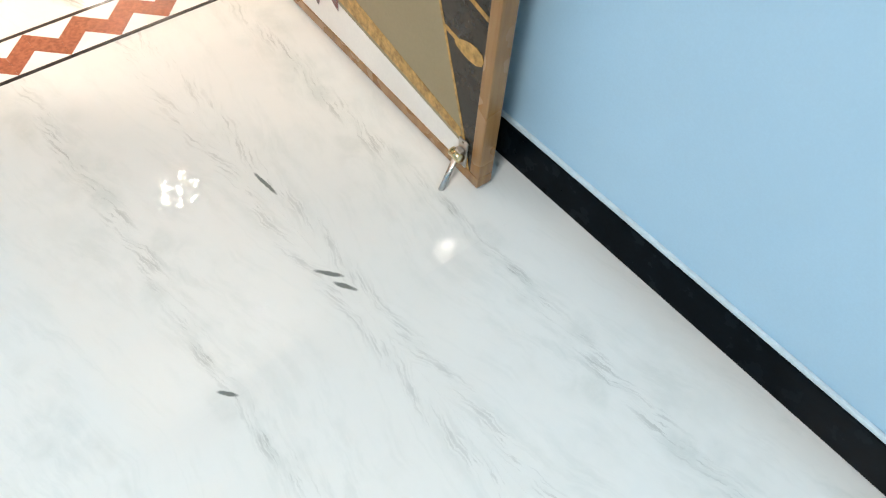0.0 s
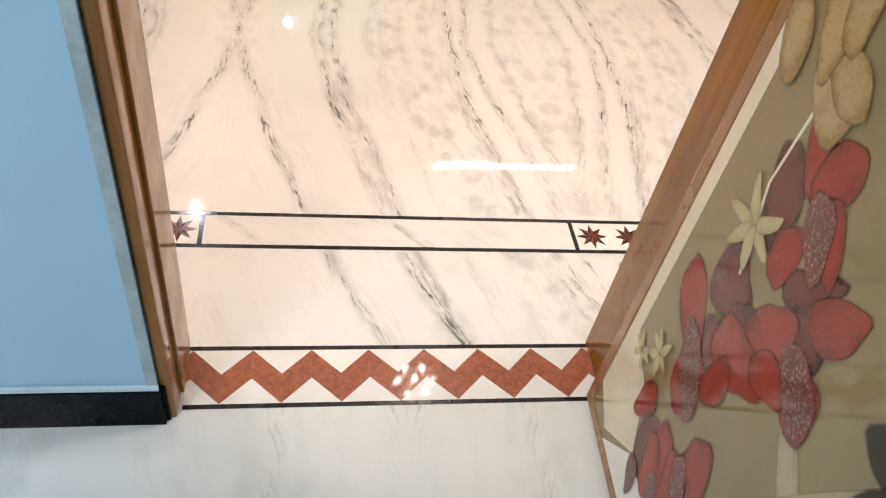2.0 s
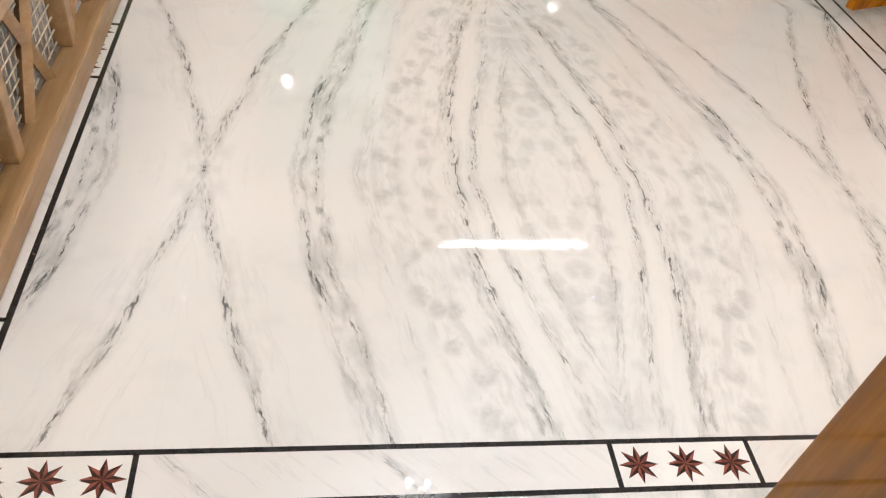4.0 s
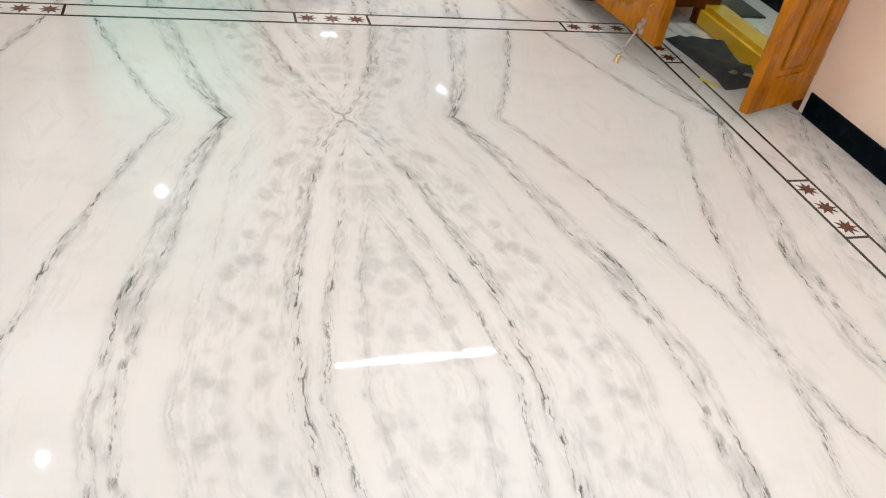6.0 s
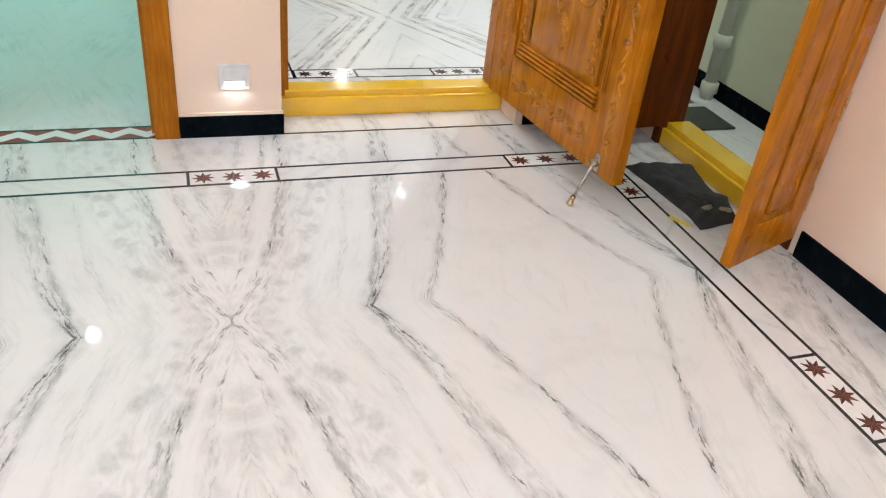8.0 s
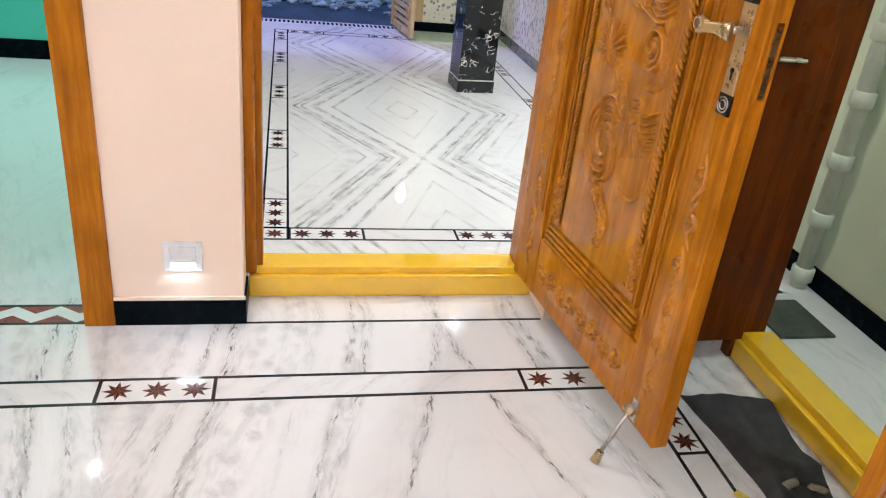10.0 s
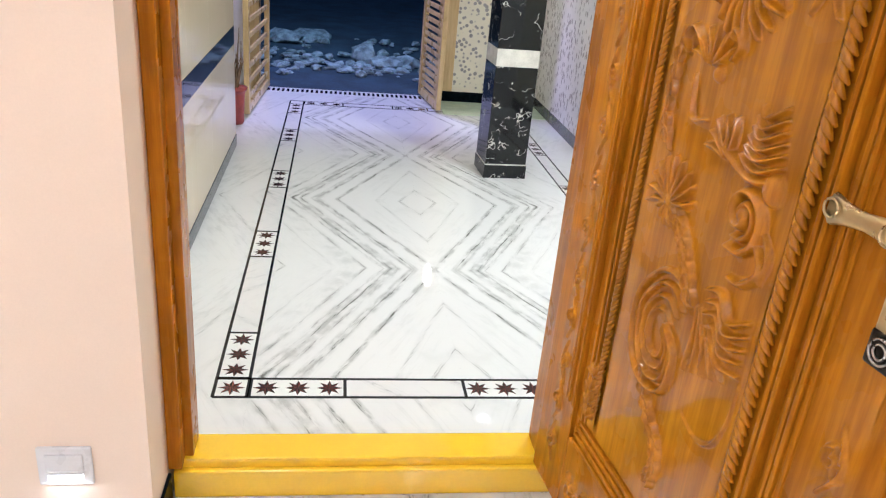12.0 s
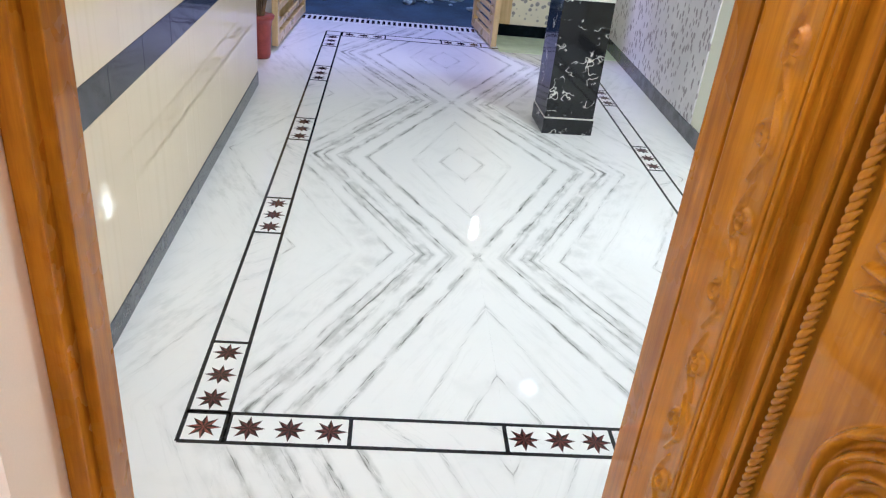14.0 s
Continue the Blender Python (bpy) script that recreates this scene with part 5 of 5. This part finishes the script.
PALE_GREEN_STONE = plain("pale_green_stone", (0.66, 0.76, 0.56), 0.06, vary=0.10, scale=9.0, bump=0)
part("green_strip", box(2.46, 3.325, 8.50, 8.985, -0.004, 0.0045, 0.001), PALE_GREEN_STONE, floor_porch, "pale green polished stone strip")

# wallpapers
def paper(name, ground, marks, scale, lo, hi, stretch=1.0):
    m, nt, p = material(name)
    n = Net(nt)
    pos, x, y, z = n.position()
    flat = n.vec(n.math("ADD", x, y), n.math("MULTIPLY", z, stretch), 0.0)
    v = n.node("ShaderNodeTexVoronoi", Scale=scale)
    nt.links.new(flat, v.inputs["Vector"])
    size = n.noise(flat, scale * 0.45, 2.0)
    blot = n.step(n.math("ADD", v.outputs["Distance"], n.math("MULTIPLY", size, 0.5)), lo, hi, 1.0, 0.0)
    tone = n.mix(n.step(n.noise(flat, 3.0, 3.0), 0.35, 0.65), rgba(*ground), rgba(*[q * 0.9 for q in ground]))
    n.put(p.inputs["Base Color"], n.mix(blot, tone, n.mix(n.noise(flat, scale * 0.8), rgba(*marks), rgba(*[min(1, q * 3) for q in marks]))))
    p.inputs["Roughness"].default_value = 0.4
    n.put(p.inputs["Normal"], n.bump(blot, 0.15, 0.003))
    return m


PALE_LIME = plain("pale_lime_wall_paint", (0.84, 0.86, 0.70), 0.5, vary=0.04, scale=2.0, bump=0.1, grain=260)
FLORAL = paper("floral_wall_tile", (0.86, 0.80, 0.62), (0.16, 0.15, 0.14), 24.0, 0.52, 0.68)
SPECKLE = paper("speckled_wall_tile", (0.82, 0.79, 0.78), (0.18, 0.16, 0.16), 30.0, 0.50, 0.68, 0.6)
bm = box(3.34, 3.50, 4.9, 9.15, 0, CEIL)
structure("wall_porch_east", bm, PALE_LIME, "white porch wall beside the speckled tiles")
east = bpy.data.objects["wall_porch_east"]
for k in range(4):
    for z0 in (0.09, 0.69, 1.29, 1.89):
        part("wall_tile", box(3.331, 3.3395, 6.93 + 0.52 * k + 0.0008, 6.93 + 0.52 * (k + 1) - 0.0008, z0, z0 + 0.599, 0.0008), SPECKLE, east)
bm = box(2.236, 2.95, WALL_Y1 + 0.0005, WALL_Y1 + 0.02, 0, CEIL)
add_box(bm, 2.95, 3.50, 4.78, 4.90, 0, CEIL)
structure("wall_porch_south", bm, WHITE_PAINT, "white porch wall beside the main door")
skirting("baseboard_porch_east", 3.326, 3.3395, 4.9, 8.98, GREY_SKIRT, 0.09)
structure("wall_porch_north", box(2.585, 3.34, 9.00, 9.15, 0, CEIL), FLORAL, "pale wall with small dark floral print")
skirting("baseboard_porch_north", 2.50, 3.326, 8.986, 8.9995, SKIRT, 0.09)
GATE_WOOD = wood("pale_yellow_wood", (0.74, 0.55, 0.28), (0.58, 0.40, 0.17), 0.35, 0.3)
structure("trim_gate_post_east", box(2.44, 2.585, 9.0, 9.15, 0, 2.3, 0.004), GATE_WOOD, "pale yellow wooden gate post", "post")
structure("trim_gate_post_west", box(0.80, 0.93, 9.0, 9.15, 0, 2.3, 0.004), GATE_WOOD, "pale yellow wooden gate post", "post")
structure("wall_porch_lintel", box(0.60, 3.34, 9.0, 9.15, 2.3, CEIL), WHITE_PAINT, "white lintel over the porch gate")


def black_marble():
    m, nt, p = material("black_marble_white_veins")
    n = Net(nt)
    pos, x, y, z = n.position()
    a = n.noise(pos, 5.5, 3.0, 0.6)
    vein = n.step(n.math("ABSOLUTE", n.math("SUBTRACT", a, 0.5)), 0.0, 0.011, 1.0, 0.0)
    gate = n.step(n.noise(pos, 8.0, 3.0, 0.6), 0.47, 0.57)
    fleck = n.step(n.noise(pos, 26.0, 3.0, 0.7), 0.66, 0.74)
    f = n.math("MAXIMUM", n.math("MULTIPLY", vein, gate), n.math("MULTIPLY", fleck, gate))
    n.put(p.inputs["Base Color"], n.mix(f, rgba(0.008, 0.008, 0.010), rgba(0.60, 0.58, 0.53)))
    p.inputs["Roughness"].default_value = 0.06
    return m


BLACK_MARBLE = black_marble()
PILLAR_WHITE = plain("cream_marble_band", (0.66, 0.63, 0.57), 0.08, vary=0.14, scale=14.0, bump=0)
pillar = empty("porch_pillar", pose(2.642, 7.003, 0, 0, 0, 3), "square black marble porch pillar with white bands", "pillar", kind="structure")
part("plinth", box(-0.137, 0.137, -0.137, 0.137, 0, 0.084, 0.002), BLACK_MARBLE, pillar)
part("joint_band", box(-0.135, 0.135, -0.135, 0.135, 0.0842, 0.092, 0.001), PILLAR_WHITE, pillar)
for z0, z1, mat, nm in ((0.0922, 0.698, BLACK_MARBLE, "black_cladding"), (0.6982, 0.802, PILLAR_WHITE, "white_band"), (0.8022, 1.50, BLACK_MARBLE, "black_cladding"),
                        (1.5002, 1.60, PILLAR_WHITE, "white_band"), (1.6002, CEIL, BLACK_MARBLE, "black_cladding")):
    d = 0.1325 if mat is PILLAR_WHITE else 0.132
    part(nm, box(-d, d, -d, d, z0, z1, 0.0015), mat, pillar)

# dotted edge strip of the porch
part("edge_strip", box(0.94, 2.43, 8.99, 9.185, -0.004, 0.0008), WHITE_INLAY, floor_porch)
for k in range(34):
    x = 0.99 + 0.041 * k
    part("edge_block", box(x, x + 0.022, 9.02, 9.13, -0.004, TOP), MAROON, floor_porch)
line_x(floor_porch, 0.94, 2.43, 9.175, 0.012)


def slatted_gate(name, place, width, label, high=1.5, step=0.062):
    """A wooden gate leaf: two stiles with slats between."""
    root = empty(name, place, label, "gate")
    part("stile", box(0, 0.055, -0.02, 0.02, 0.02, high, 0.004), GATE_WOOD, root)
    part("stile", box(width - 0.055, width, -0.02, 0.02, 0.02, high, 0.004), GATE_WOOD, root)
    part("bottom_rail", box(0.055, width - 0.055, -0.018, 0.018, 0.02, 0.085, 0.004), GATE_WOOD, root)
    z = 0.115
    while z < high - 0.05:
        part("slat", box(0.055, width - 0.055, -0.009, 0.009, z, z + 0.036, 0.003), GATE_WOOD, root)
        z += step
    return root


slatted_gate("wooden_gate", pose(2.325, 9.19, 0, 0, 0, math.degrees(math.atan2(8.545 - 9.19, 2.418 - 2.325))), 0.655, "pale slatted wooden gate leaf standing open in the porch")
slatted_gate("wooden_gate", pose(0.985, 9.15, 0, 0, 0, math.degrees(math.atan2(8.08 - 9.15, 0.925 - 0.985))), 1.07, "pale slatted wooden gate leaf folded back beside the planter", step=0.11)
# planter
pot = empty("potted_plant", pose(0.865, 7.88, 0), "dry brown potted plant in a red pot", "potted plant")
TERRA = plain("red_pot", (0.30, 0.05, 0.035), 0.4, vary=0.2, scale=20)
bm = add_tube(bmesh.new(), [(0, 0, 0), (0, 0, 0.02), (0, 0, 0.20), (0, 0, 0.235), (0, 0, 0.24), (0, 0, 0.262)], 0.085, 20, lambda t: 0.66 + 0.40 * t)
part("pot", bm, TERRA, pot, smooth=True)
TWIG = plain("dry_brown_leaf", (0.16, 0.10, 0.05), 0.7, vary=0.5, scale=30)
rng = random.Random(9)
for k in range(26):
    a, h, r = rng.uniform(0, 6.28), rng.uniform(0.18, 0.42), rng.uniform(0.03, 0.09)
    pts = [(0.02 * math.cos(a), 0.02 * math.sin(a), 0.25), (r * 0.7 * math.cos(a), r * 0.7 * math.sin(a), 0.25 + h * 0.6), (r * math.cos(a + 0.3), r * math.sin(a + 0.3), 0.25 + h)]
    part("leaf_blade", add_tube(bmesh.new(), pts, 0.008, 4, lambda t: 1.0 - 0.8 * t), TWIG, pot)

# ---- outside: dark ground with rubble ----
GROUND = plain("blue_grey_earth", (0.045, 0.07, 0.10), 0.95, vary=0.5, scale=3.0, bump=0.8, grain=60)
bm = bmesh.new()
n = 60
rows = [[bm.verts.new((-7 + 18 * i / n, 9.19 + 40 * (j / n) ** 1.8, -0.06 + 0.05 * noise.noise(Vector((i * 0.45, j * 0.45, 0))) * min(1, j / 6))) for i in range(n + 1)] for j in range(n + 1)]
for a, b in zip(rows, rows[1:]):
    for i in range(n):
        bm.faces.new((a[i], a[i + 1], b[i + 1], b[i]))
structure("ground", bm, GROUND, "dark uneven earth outside the porch", "ground", smooth=True)
bm = box(-60, 60, -60, 60, -0.34, -0.33)
structure("ground_far", bm, GROUND, "dark earth reaching to the horizon", "ground")
RUBBLE = plain("pale_rubble", (0.30, 0.35, 0.37), 0.9, vary=0.6, scale=12.0, bump=0.9)
rng = random.Random(21)


def stone(name, x, y, size, label, flat=0.6, mat=RUBBLE):
    bm = bmesh.new()
    bmesh.ops.create_icosphere(bm, subdivisions=2, radius=size)
    for v in bm.verts:
        k = 1 + 0.45 * noise.noise(v.co * (1.6 / size) + Vector((x * 3, y * 3, 0)))
        v.co = Vector((v.co.x * k * 1.3, v.co.y * k, v.co.z * k * flat))
        v.co.z = max(v.co.z, -size * flat * 0.4)
    ob = part(name, bm, mat)
    ob.matrix_world = pose(x, y, -0.05 + size * flat * 0.36, 0, 0, rng.uniform(0, 360))
    return tagged(ob, label, "rubble", "rubble outside the porch")


for k in range(170):
    x, y = rng.uniform(0.4, 2.9), rng.choice((rng.uniform(10.2, 11.1), rng.uniform(10.1, 11.5), rng.uniform(9.9, 12.6)))
    stone("rubble_stone", x, y, rng.uniform(0.018, 0.065), "small pale broken stone on dark earth", rng.uniform(0.4, 0.8))
for x, y, size, flat in ((1.86, 10.9, 0.12, 1.3), (2.10, 10.75, 0.15, 0.55), (2.35, 10.9, 0.13, 0.6), (2.75, 11.0, 0.14, 0.5), (1.25, 12.3, 0.24, 0.40), (0.95, 12.1, 0.22, 0.4), (3.1, 11.3, 0.16, 0.4), (1.55, 10.5, 0.08, 0.5)):
    stone("rubble_lump", x, y, size, "larger pale lump of rubble on dark earth", flat)
for k in range(22):
    x, y, a = rng.uniform(1.1, 2.7), rng.uniform(10.1, 10.9), rng.uniform(0, 3.1)
    l = rng.uniform(0.12, 0.3)
    ob = part("wood_scrap", add_box(bmesh.new(), -l / 2, l / 2, -0.015, 0.015, 0, 0.022, 0.003), RUBBLE)
    ob.matrix_world = pose(x, y, -0.045, 0, rng.uniform(-6, 6), math.degrees(a))
    tagged(ob, "pale splintered scrap of wood on the rubble", "wood scrap", "wood scraps outside")
